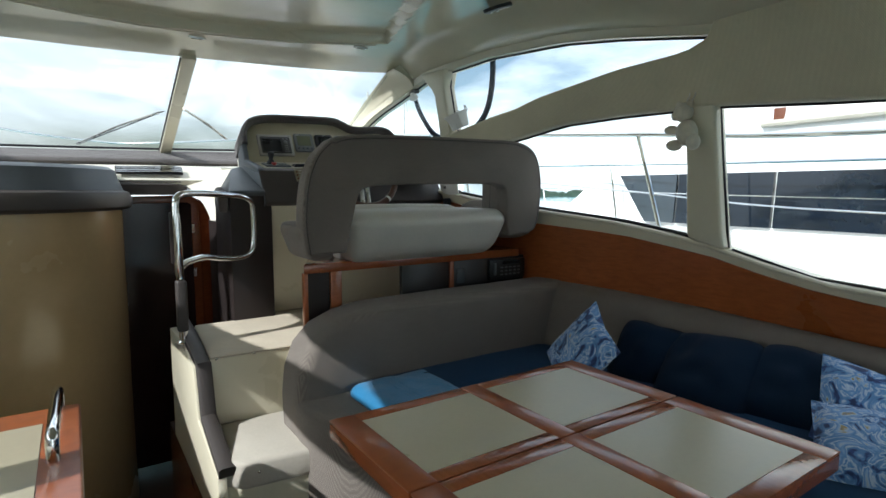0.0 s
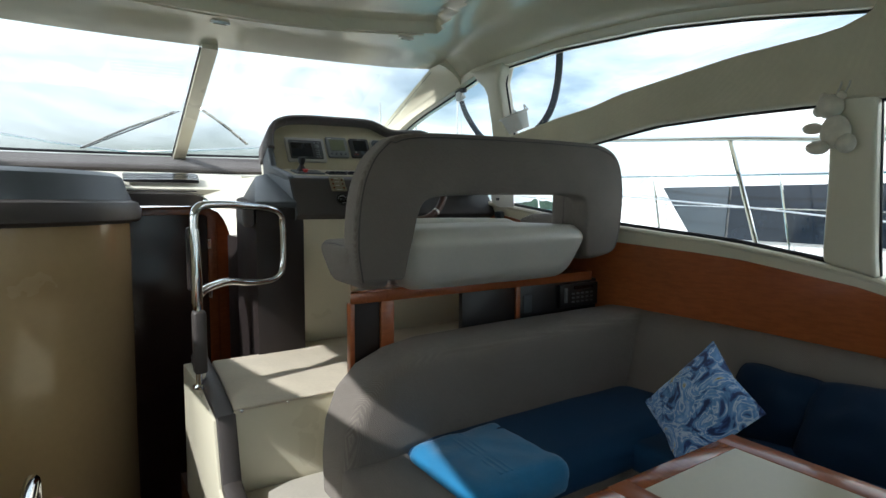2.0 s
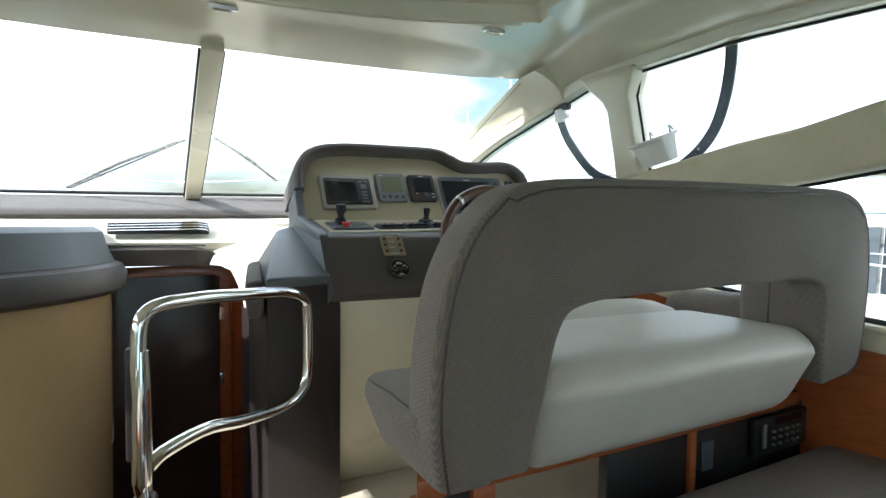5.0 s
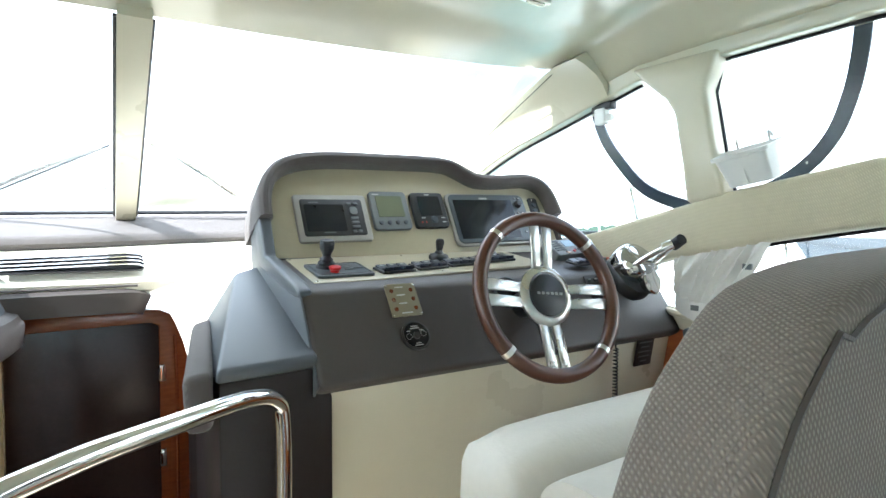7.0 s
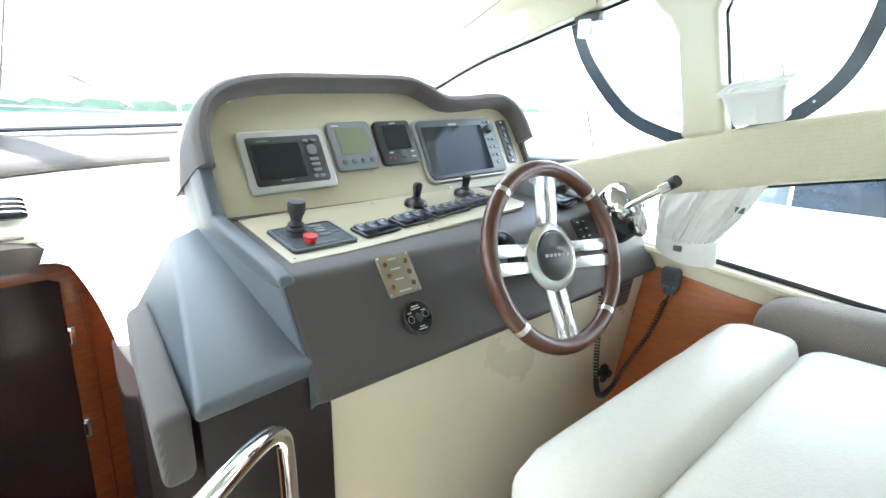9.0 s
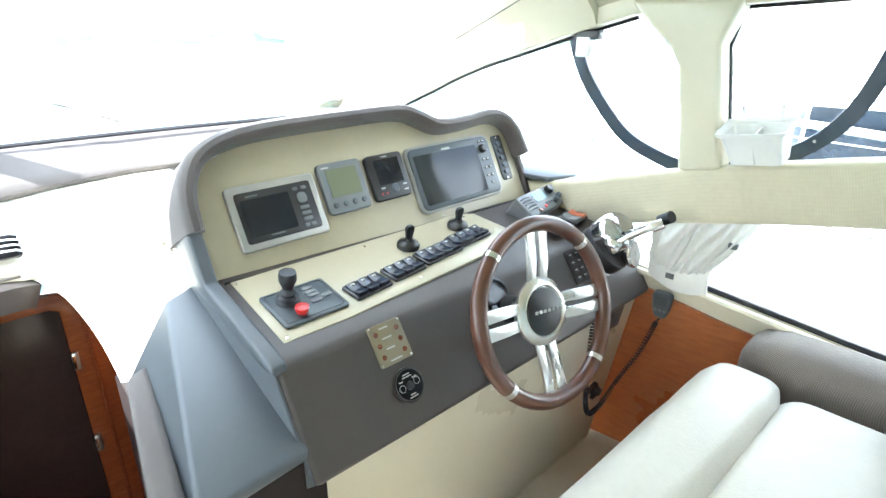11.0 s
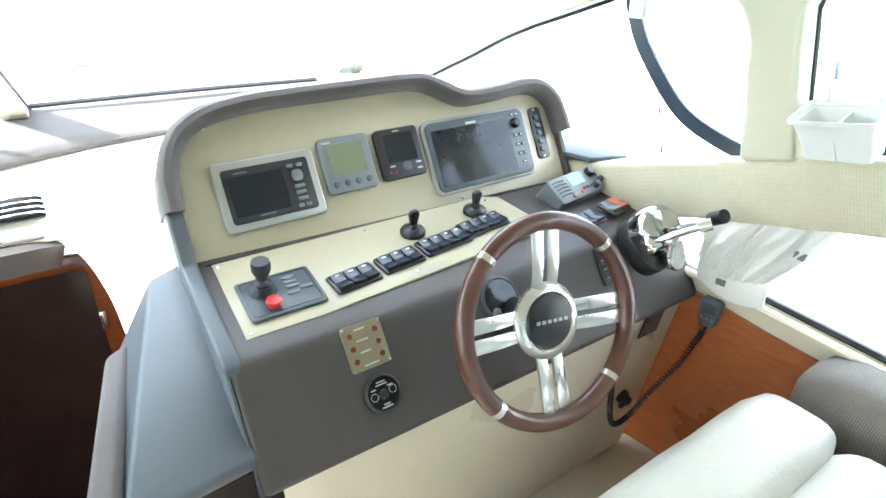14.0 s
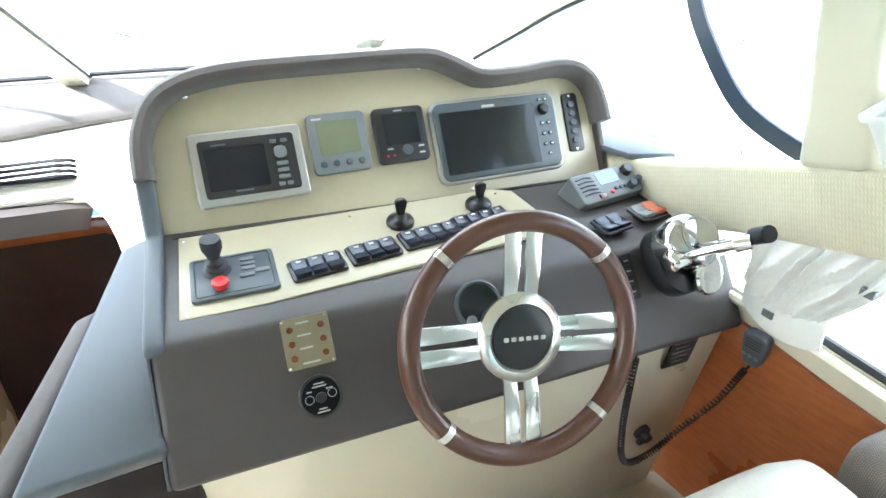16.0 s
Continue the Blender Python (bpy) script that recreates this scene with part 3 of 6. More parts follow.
for x in steps(-0.95, 1.15, 26):
    f = 4.12 - 0.06 * (x - CX) ** 2
    g = lerp(x, SHELF_Y)
    ring = [(x, g + 0.06, 1.478 + 0.02 * (x - CX)), (x, f + 0.06, 1.30), (x, f - 0.10, 1.335), (x, f - 0.11, 1.365), (x, f - 0.06, 1.40), (x, f + 0.025, 1.458), (x, g + 0.028, 1.478 + 0.02 * (x - CX))]
    rows.append([bm.verts.new(p) for p in ring])
for a, b in zip(rows, rows[1:]):
    for k in range(7):
        bm.faces.new((a[k], a[(k + 1) % 7], b[(k + 1) % 7], b[k]))
bm.faces.new(rows[0])
bm.faces.new(rows[-1])
bm = join(bm, box(0.875, 1.75, 4.06, 4.10, 0.6, 1.455), box(0.872, 0.90, 3.47, 4.06, 1.15, 1.44))
setting("dash_face", bm, DASHWHITE, "pale moulded face under the dash shelf", "dashboard")
setting("trim_dash_groove", tube([(x, 4.12 - 0.06 * (x - CX) ** 2 - 0.108, 1.353) for x in steps(-0.4, 0.60, 16)], 0.004, 6), BROWN, "fine dark groove along the pale dash face", "trim")
# pale moulding that sweeps from the dash down between door and console
sweep = smooth_line([(0.57, 4.06, 1.338), (0.62, 4.03, 1.332), (0.675, 3.97, 1.285), (0.712, 3.86, 1.20), (0.726, 3.74, 1.11), (0.728, 3.68, 1.05)], 6)
bm = bmesh.new()
rows = []
for p in sweep:
    rows.append([bm.verts.new(p), bm.verts.new((0.93, p.y - 0.03, p.z + 0.10 if p.z > 0.9 else p.z)), bm.verts.new((0.93, p.y + 0.16, p.z + 0.12)), bm.verts.new(p + Vector((0.0, 0.14, 0.10)))])
for a, b in zip(rows, rows[1:]):
    for k in range(4):
        bm.faces.new((a[k], a[(k + 1) % 4], b[(k + 1) % 4], b[k]))
bm.faces.new(rows[0])
bm.faces.new(rows[-1])
setting("dash_side_moulding", bm, DASHWHITE, "pale moulding curving down beside the companionway", "dashboard")
# brown brow over the companionway
brow = smooth_line([(-0.35, 3.97, 1.305), (0.20, 4.01, 1.315), (0.50, 4.02, 1.315), (0.575, 4.03, 1.312), (0.61, 4.05, 1.30)], 6)
setting("trim_brow", tube(brow, 0.03, 8, section=[(-0.03, -0.045), (0.035, -0.05), (0.045, 0.02), (-0.01, 0.035)]), BROWN, "brown padded brow over the companionway", "trim")

# companionway: wood frame, dark door, side panel, walls going down
setting("wall_companion", join(box(0.83, 0.87, 3.15, 4.2, -1.1, 1.20), box(0.10, 0.14, 3.75, 4.6, -1.1, 1.33), box(-0.9, 0.14, 4.25, 4.3, -1.1, 1.33), box(-1.05, -1.0, 1.86, 4.6, -0.75, 0.1), box(-1.0, 0.36, 1.86, 1.9, -0.75, -0.06), box(0.36, 0.40, 1.9, 3.2, -0.75, -0.002), box(0.40, 0.83, 3.15, 3.2, -0.75, -0.06)), DARKWOOD, "dark mahogany companionway lining", "wall")
stile = [(0.10, -0.7), (0.10, 1.25), (0.60, 1.262), (0.67, 1.255), (0.73, 1.225), (0.775, 1.165), (0.80, 1.08), (0.81, 0.95), (0.815, 0.6), (0.815, -0.7), (0.665, -0.7), (0.665, 1.20), (0.64, 1.212), (0.15, 1.205), (0.15, -0.7)]
setting("door_frame_companion", prism(stile, -0.02, 0.02, Matrix(((1, 0, 0, 0), (0, 0, -1, 4.085), (0, 1, 0, 0), (0, 0, 0, 1))), 0.004), SHADED_CHERRY, "varnished cherry companionway frame, rounded corner, darkened to look shaded", "door frame")
setting("trim_frame_bead", tube([(0.72, 4.062, -0.7), (0.72, 4.062, 1.0), (0.715, 4.062, 1.16)], 0.006, 6), DARKWOOD, "dark groove in the companionway frame", "trim")
for hz in (1.03, 0.72):
    latch = thing("door_hinge", (0.672, 4.06, hz), "small brass hinge plate on the companionway frame", "hinge", "companionway hinges")
    part("plate", box(0.664, 0.682, 4.056, 4.066, hz - 0.03, hz + 0.03, 0.002), BRUSHED, latch)
    part("pin", tube([(0.668, 4.054, hz - 0.02), (0.668, 4.054, hz + 0.02)], 0.004, 8), CHROME, latch)
setting("door_companion", prism(rounded(0.55, 1.9, 0.05, 4, 0.40, 0.30), -0.01, 0.01, Matrix(((1, 0, 0, 0), (0, 0, -1, 4.12), (0, 1, 0, 0), (0, 0, 0, 1)))), DARKDOOR, "dark smoked glossy companionway door", "door")
setting("floor_lower", box(-1.0, 0.83, 1.9, 4.5, -0.75, -0.70), SOLE, "dark timber lower landing", "floor")

# ---- helm: step, rail, seat ----
def stud(at, parent, r=0.006):
    part("stud", lathe([(0, 0.004), (r * 0.6, 0.0035), (r, 0.001), (r, 0)], Matrix.Translation(at) @ pose(0, 0, 0, 90, 0, 0), 10), CHROME, parent, "chrome snap fastener")


step = thing("boarding_step", (0.6, 2.1, 0), "cream moulded step with a pale snap-on canvas cover", "step")
part("step_body", prism([(0.40, 2.34), (0.38, 1.98), (0.46, 1.93), (0.72, 1.90), (0.80, 1.98), (0.80, 2.34)], 0.0, 0.262, None, 0.012), CREAM, step)
part("step_cover", prism([(0.385, 2.336), (0.37, 1.99), (0.45, 1.915), (0.74, 1.885), (0.83, 1.97), (0.83, 2.336)], 0.175, 0.285, None, 0.02, 3), COVER, step, "pale creased canvas cover")
for x, y in ((0.385, 2.10), (0.50, 1.90), (0.70, 1.888)):
    stud((x, y, 0.245), step)
for x in (0.45, 0.61, 0.79):
    stud((x, 2.333, 0.575), step)

cheek = thing("step_side_panel", (0.38, 2.4, 0), "cream side board with a brown padded cap beside the steps", "side panel")
part("board", prism([(1.90, 0.0), (3.0, 0.0), (3.0, 0.585), (2.60, 0.60), (2.36, 0.55), (2.30, 0.33), (1.95, 0.24)], 0.36, 0.395, Matrix(((0, 0, 1, 0), (1, 0, 0, 0), (0, 1, 0, 0), (0, 0, 0, 1))), 0.006), CREAM, cheek)
part("cap", tube([(0.395, 1.94, 0.255), (0.40, 2.28, 0.345), (0.40, 2.345, 0.555), (0.395, 2.58, 0.618), (0.42, 2.98, 0.61)], 0.02, section=[(-0.03, -0.02), (0.03, -0.02), (0.03, 0.014), (0.02, 0.022), (-0.02, 0.022), (-0.03, 0.014)]), BROWN, cheek, "brown padded cap")

rail = thing("grab_rail", (0.375, 2.56, 0.61), "bent polished steel grab rail on a brown padded post", "handrail")
loop = smooth_line([(0.36, 2.565, 0.90), (0.356, 2.565, 1.05), (0.352, 2.567, 1.20), (0.37, 2.578, 1.272), (0.46, 2.648, 1.284), (0.58, 2.745, 1.276), (0.70, 2.843, 1.264), (0.762, 2.894, 1.238), (0.778, 2.907, 1.185), (0.778, 2.907, 1.03), (0.758, 2.891, 0.972), (0.695, 2.84, 0.948), (0.575, 2.742, 0.960), (0.485, 2.668, 0.980), (0.40, 2.598, 0.972), (0.368, 2.573, 0.955)], 8)
part("bar", tube(loop, 0.0155, 16), CHROME, rail)
part("upright", lathe([(0.006, 0.0), (0.013, 0.012), (0.019, 0.045), (0.0190, 0.18), (0.0170, 0.26), (0.0140, 0.31)], Matrix.Translation((0.3565, 2.5655, 0.885)), 18), CHROME, rail, "thick polished upright")
part("post_pad", box(0.338, 0.384, 2.545, 2.60, 0.66, 0.895, 0.012, 3), BROWN, rail, "brown padded post")
part("rail_pad", box(0.328, 0.350, 2.565, 2.60, 0.97, 1.20, 0.008, 3), BASEBROWN, rail, "brown padded strip")
part("foot", lathe([(0.0, 0.0), (0.03, 0.0), (0.03, 0.008), (0.018, 0.014), (0.018, 0.065)], Matrix.Translation((0.362, 2.572, 0.605)), 18), CHROME, rail)

# helm bench
seat = thing("helm_bench", (1.4, 2.3, 0.585), "two-person helm bench with a taupe wrap-round backrest and white cushion", "helm seat")
outer = smooth_line([(0.765, 1.03), (0.748, 1.15), (0.757, 1.30), (0.785, 1.40), (0.835, 1.472), (0.93, 1.526), (1.2, 1.543), (1.72, 1.552), (1.93, 1.545), (2.045, 1.49), (2.095, 1.36), (2.092, 1.19), (2.06, 1.095), (1.99, 1.07)], 5)
hole = smooth_line([(1.86, 1.06), (1.842, 1.15), (1.835, 1.27), (1.79, 1.326), (1.55, 1.330), (1.2, 1.324), (1.05, 1.312), (1.0, 1.275), (0.972, 1.17), (0.94, 1.03)], 5)
outline = [(p[0], p[1]) for p in [Vector((q[0], q[1], 0)) for q in outer]] + [(p[0], p[1]) for p in [Vector((q[0], q[1], 0)) for q in hole]]
bm = prism(outline, -0.022, 0.068, Matrix(((1, 0, 0, 0), (0, 0, -1, 2.125), (0, 1, 0, 0), (0, 0, 0, 1))))
bevel(bm, 0.038, 4, 60)
for v in bm.verts:
    # the back wraps forward a little at both ends and leans aft at the top
    v.co.y += 0.16 * max(v.co.x - 1.84, 0) ** 1.5 - 0.03 * (v.co.z - 1.05)
part("backrest", bm, FABRIC, seat)
part("seam_line", tube([Vector((p[0] + 0.016 * (1 if p[0] < 1.42 else -1), 2.056 + 0.16 * max(p[0] - 1.84, 0) ** 1.5 - 0.03 * (p[1] - 1.05), p[1] - (0.016 if p[1] > 1.5 else 0))) for p in outer], 0.0025, 5), BROWN, seat, "dark stitched seam")
bm = soft_box(0.745, 0.90, 2.085, 2.36, 1.0, 1.158, 0.028, 0.006, 10)
for v in bm.verts:
    # the outer face tucks in towards the seat board
    v.co.x += 0.05 * min(max((1.12 - v.co.z) / 0.13, 0.0), 1.0) if v.co.x < 0.82 else 0.0
part("side_bolster", bm, FABRIC, seat, "taupe cloth side bolster")
part("seam_line", tube([(0.752, 2.12, 1.146), (0.750, 2.22, 1.152), (0.752, 2.33, 1.146)], 0.002, 5), BROWN, seat, "dark stitched seam")
part("arm_pad", soft_box(1.838, 2.07, 2.10, 2.29, 1.075, 1.40, 0.05, 0.006, 10), FABRIC, seat, "taupe cloth arm pad")
part("seam_line", tube([(1.837, 2.185, 1.09), (1.832, 2.187, 1.20), (1.836, 2.185, 1.33)], 0.003, 5), BROWN, seat, "dark stitched seam")
part("side_bolster", soft_box(1.93, 2.12, 2.14, 2.62, 1.04, 1.235, 0.05, 0.012, 6), FABRIC, seat, "taupe cloth side bolster")
bm = soft_box(0.955, 1.875, 2.058, 2.492, 0.966, 1.203, 0.07, 0.008, 16, None, 3.0, 0.002)
for v in bm.verts:
    # the rear face rakes forward towards the board
    k = min(max((1.15 - v.co.z) / 0.18, 0.0), 1.0)
    if v.co.y < 2.3:
        v.co.y += 0.075 * k
    v.co.x += 0.03 * k if v.co.x < 1.2 else -0.05 * k * min(max((v.co.x - 1.6) / 0.27, 0.0), 1.0) ** 2
    if v.co.y > 2.235:
        v.co.x = max(v.co.x, 1.042)
part("cushion", bm, WHITE_LEATHER, seat, "white leather seat cushion")
part("cushion_seam", tube([(0.99, 2.078, 1.165), (1.2, 2.074, 1.170), (1.6, 2.074, 1.170), (1.835, 2.078, 1.165)], 0.0016, 5), WHITE_LEATHER, seat)
part("front_roll", soft_box(0.995, 1.885, 2.475, 2.665, 0.966, 1.215, 0.06, 0.010, 9, None, 7.0, 0.002), WHITE_LEATHER, seat, "white leather front roll")
part("seat_board", prism([(0.811, 2.232), (2.09, 2.232), (2.09, 2.60), (1.02, 2.60), (0.93, 2.50), (0.85, 2.31)], 0.925, 0.968, None, 0.005), CHERRY_X, seat)
part("end_panel", box(0.834, 0.938, 2.248, 2.272, 0.588, 0.926, 0.002), BASEBROWN, seat, "dark infill panel")
part("leg", box(0.940, 0.995, 2.238, 2.272, 0.587, 0.926, 0.004), CHERRY, seat)
part("leg", box(0.814, 0.832, 2.238, 2.272, 0.587, 0.926, 0.003), CHERRY, seat)
part("foot_rail", box(0.995, 1.33, 2.244, 2.27, 0.587, 0.64, 0.003), CHERRY, seat)
part("divider", box(1.62, 1.645, 2.252, 2.5, 0.60, 0.926, 0.003), CHERRY, seat)
part("side_locker", box(1.33, 1.62, 2.262, 2.29, 0.587, 0.926, 0.003), BLACK, seat, "black locker front")
part("rear_panel", box(1.645, 2.15, 2.258, 2.5, 0.587, 0.926, 0.003), BLACK, seat, "black rear panel")
stereo = thing("marine_stereo", (2.01, 2.25, 0.80), "small black stereo with pale keys set in the helm seat base", "stereo")
part("case", box(1.88, 2.14, 2.236, 2.258, 0.80, 0.912, 0.006), BLACK, stereo)
part("display", box(1.97, 2.10, 2.232, 2.237, 0.885, 0.902), SCREEN, stereo)
part("slider", box(1.905, 1.922, 2.228, 2.238, 0.825, 0.895, 0.004), GREY, stereo, "upright grey slider")
for i in range(5):
    for j in range(3):
        part("key", box(1.955 + 0.032 * i, 1.970 + 0.032 * i, 2.230, 2.237, 0.822 + 0.02 * j, 0.829 + 0.02 * j, 0.001), GREY, stereo)
part("latch", box(1.665, 1.715, 2.250, 2.259, 0.80, 0.88, 0.004), SLATE, seat)

# ---- saloon: sofa, table, cushions ----
sofa = thing("sofa", (1.6, 1.6, 0), "taupe woven corner sofa with deep blue seat covers", "sofa")
end = [(0.72, 0.0), (0.69, 0.18), (0.683, 0.42), (0.695, 0.54), (0.735, 0.645), (0.81, 0.722), (0.92, 0.768), (1.06, 0.79), (1.5, 0.798), (2.28, 0.802), (2.28, 0.42), (0.93, 0.42), (0.90, 0.0)]
bm = prism(end, 1.99, 2.232, Matrix(((1, 0, 0, 0), (0, 0, 1, 0), (0, 1, 0, 0), (0, 0, 0, 1))))
bevel(bm, 0.055, 4, 25)
part("backrest_forward", bm, FABRIC, sofa)
arm = smooth_line([(0.685, 1.98), (0.70, 1.86), (0.76, 1.74), (0.86, 1.66), (0.98, 1.63), (1.0, 1.72), (0.94, 1.80), (0.92, 1.92), (0.92, 2.05), (0.72, 2.08)], 4, True)
bm = prism([(p[0], p[1]) for p in [Vector((q[0], q[1], 0)) for q in arm]], 0.04, 0.44)
bevel(bm, 0.03, 3, 60)
part("corner_end", bm, FABRIC, sofa)
side = [(2.06, 0.44), (2.10, 0.60), (2.14, 0.74), (2.19, 0.79), (2.26, 0.79), (2.30, 0.70), (2.30, 0.44)]
bm = bmesh.new()
rows = []
for y in steps(-2.2, 2.08, 24):
    k = lerp(y, [(-2.2, 0.70), (0.6, 0.715), (1.2, 0.752), (1.7, 0.785), (2.1, 0.80)]) / 0.79
    ox = (side_x(y, 0.9) - side_x(2.0, 0.9)) * 0.98 - 0.005
    rows.append([bm.verts.new((x + ox, y, 0.44 + (z - 0.44) * (k * 0.79 - 0.44) / 0.35)) for x, z in side])
for a, b in zip(rows, rows[1:]):
    for i in range(len(a)):
        bm.faces.new((a[i], a[(i + 1) % len(a)], b[(i + 1) % len(a)], b[i]))
bm.faces.new(rows[0])
bm.faces.new(rows[-1])
bevel(bm, 0.025, 3, 25)
part("backrest_side", bm, FABRIC, sofa)
part("plinth", join(box(0.95, 2.3, 1.66, 2.2, 0.0, 0.36), box(1.62, 2.4, -2.2, 1.66, 0.0, 0.36)), FABRIC, sofa)
part("seat_forward", soft_box(0.915, 2.12, 1.60, 2.03, 0.34, 0.475, 0.05, 0.012, 10, None, 2.0, 0.003), BLUE, sofa, "deep blue cloth seat cover")
part("seat_side", soft_box(1.58, 2.34, -2.2, 1.62, 0.34, 0.47, 0.05, 0.012, 10, None, 5.0, 0.003), BLUE, sofa, "deep blue cloth seat cover")
# sunlit end of the seat cover, laid on as a brighter blue piece
towel = thing("sunlit_seat_towel", (1.0, 1.85, 0.47), "blue terry seat end, coloured bright where the sun falls", "towel")
part("cloth", soft_box(0.900, 1.30, 1.588, 1.99, 0.36, 0.484, 0.05, 0.006, 18, None, 9.0, 0.006), SUNLIT_TOWEL, towel)
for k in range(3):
    part("woven_band", tube([(1.035 + 0.022 * k, 1.64, 0.487), (1.04 + 0.022 * k, 1.80, 0.490), (1.05 + 0.022 * k, 1.94, 0.487)], 0.002, 6, rx=0.006), SUNLIT_TOWEL, towel)

table = thing("saloon_table", (0.88, 0.72, 0), "folding cherry table with four cream inset panels", "table")
TZ = 0.745


def table_leaf(y0, y1, yi):
    """One leaf: a cherry frame with two cream insets let in."""
    xs = [0.46, 0.525, 0.853, 0.908, 1.238, 1.305]
    part("leaf", box(xs[0], xs[5], y0, y1, TZ - 0.045, TZ - 0.004, 0.004), CHERRY_X, table)
    for a, b in ((0, 1), (2, 3), (4, 5)):
        part("stile", box(xs[a], xs[b], y0, y1, TZ - 0.006, TZ, 0.0015), CHERRY, table)
    for a, b in ((1, 2), (3, 4)):
        part("rail", box(xs[a], xs[b], y0, yi[0], TZ - 0.006, TZ - 0.0006, 0.001), CHERRY_X, table)
        part("rail", box(xs[a], xs[b], yi[1], y1, TZ - 0.006, TZ - 0.0006, 0.001), CHERRY_X, table)
        part("inset", box(xs[a] + 0.001, xs[b] - 0.001, yi[0] + 0.001, yi[1] - 0.001, TZ - 0.006, TZ - 0.0012), INSET, table, "cream inset panel")


table_leaf(0.728, 1.105, (0.765, 1.062))
table_leaf(0.345, 0.722, (0.388, 0.682))
part("pedestal", lathe([(0.22, 0.0), (0.22, 0.012), (0.06, 0.03), (0.05, 0.06), (0.05, 0.66), (0.12, 0.69), (0.12, 0.70)], Matrix.Translation((0.88, 0.72, 0)), 28), CHROME, table, "chrome pedestal leg")
part("catch", box(1.305, 1.309, 0.50, 0.53, TZ - 0.03, TZ - 0.012, 0.001), CHROME, table, "chrome catch")


def marble(name):
    """Printed cloth: swirls of white, pale and deep blue with gold flecks."""
    m = mat(name, (0.3, 0.4, 0.6), 0.75, vary=0.05, sheen=0.2, bump=0.3, bump_scale=350)
    n, l = nodes_of(m)
    b = n["Principled BSDF"]
    tc = n.new("ShaderNodeTexCoord")
    a = n.new("ShaderNodeTexNoise")
    a.inputs["Scale"].default_value, a.inputs["Detail"].default_value, a.inputs["Distortion"].default_value = 11.0, 9.0, 1.9
    l.new(tc.outputs["Object"], a.inputs["Vector"])
    r = n.new("ShaderNodeValToRGB")
    e = r.color_ramp.elements
    e[0].position, e[0].color = 0.36, (0.01, 0.03, 0.12, 1)
    e[1].position, e[1].color = 0.72, (0.10, 0.20, 0.42, 1)
    for p, c in ((0.40, (0.03, 0.08, 0.26)), (0.43, (0.10, 0.24, 0.52)), (0.47, (0.14, 0.30, 0.60)), (0.505, (0.58, 0.68, 0.80)), (0.545, (0.10, 0.26, 0.58)), (0.60, (0.22, 0.40, 0.70)), (0.655, (0.48, 0.60, 0.76)), (0.685, (0.46, 0.32, 0.08))):
        x = e.new(p)
        x.color = (*c, 1)
    l.new(a.outputs["Fac"], r.inputs[0])
    l.new(r.outputs[0], b.inputs["Base Color"])
    return m


MARBLE = marble("marbled_blue_print")


def pillow(at, w, thick, m, material, label, group, slack=0.0):
    """A square scatter cushion: swollen middle, pinched corners, seam round the edge."""
    bm = bmesh.new()
    n = 18
    grid = {}
    for s in (1, -1):
        for i in range(n + 1):
            for j in range(n + 1):
                u, v = 2 * i / n - 1, 2 * j / n - 1
                edge = i in (0, n) or j in (0, n)
                if edge and s < 0:
                    grid[s, i, j] = grid[1, i, j]
                    continue
                pinch = 1 - 0.10 * (1 - abs(u)) * abs(v) ** 2 - 0.10 * (1 - abs(v)) * abs(u) ** 2 - slack * abs(u * v) ** 3
                h = thick * ((1 - u * u) * (1 - v * v)) ** 0.45
                w1 = noise.noise(Vector((u * 2.3 + at[0] * 7, v * 2.3 + at[1] * 5, s * 3))) * (0.012 + 0.12 * slack) * (1 - max(abs(u), abs(v)))
                grid[s, i, j] = bm.verts.new((u * w / 2 * pinch, v * w / 2 * pinch, s * (h / 2 + w1)))
        for i in range(n):
            for j in range(n):
                f = [grid[s, i, j], grid[s, i + 1, j], grid[s, i + 1, j + 1], grid[s, i, j + 1]]
                bm.faces.new(f if s > 0 else f[::-1])
    bm.transform(m)
    ob = thing("scatter_cushion", at, label, "cushion", group)
    bm.transform(Matrix.Translation(at))
    part("cover", bm, material, ob)
    pts = []
    for k in range(48):
        a = k / 48 * 4
        c = [(-1, -1), (1, -1), (1, 1), (-1, 1), (-1, -1)]
        i = int(a)
        t = a - i
        u, v = c[i][0] * (1 - t) + c[i + 1][0] * t, c[i][1] * (1 - t) + c[i + 1][1] * t
        pinch = 1 - 0.10 * (1 - abs(u)) * abs(v) ** 2 - 0.10 * (1 - abs(v)) * abs(u) ** 2 - slack * abs(u * v) ** 3
        pts.append(Vector(at) + m @ Vector((u * w / 2 * pinch, v * w / 2 * pinch, 0)))
    part("piping", tube(pts, 0.003, 6, True), material, ob)
    return ob


pillow((1.735, 1.447, 0.612), 0.34, 0.12, pose(0, 0, 0, 60, 0, -107) @ pose(0, 0, 0, 0, 0, 62), MARBLE, "marbled blue and white cushion standing on its corner", "sofa cushions")
pillow((2.13, 0.51, 0.54), 0.38, 0.14, pose(0, 0, 0, 50, 10, -66), MARBLE, "marbled blue and white cushion leaning on the sofa back", "sofa cushions")
pillow((2.09, 1.36, 0.56), 0.33, 0.15, pose(0, 0, 0, 50, 6, -76), NAVYCLOTH, "plain navy blue cushion leaning on the sofa back", "sofa cushions", 0.16)
pillow((2.09, 1.08, 0.55), 0.42, 0.17, pose(0, 0, 0, 40, -4, -82), NAVYCLOTH, "plain navy blue cushion slumped on the sofa back", "sofa cushions", 0.2)
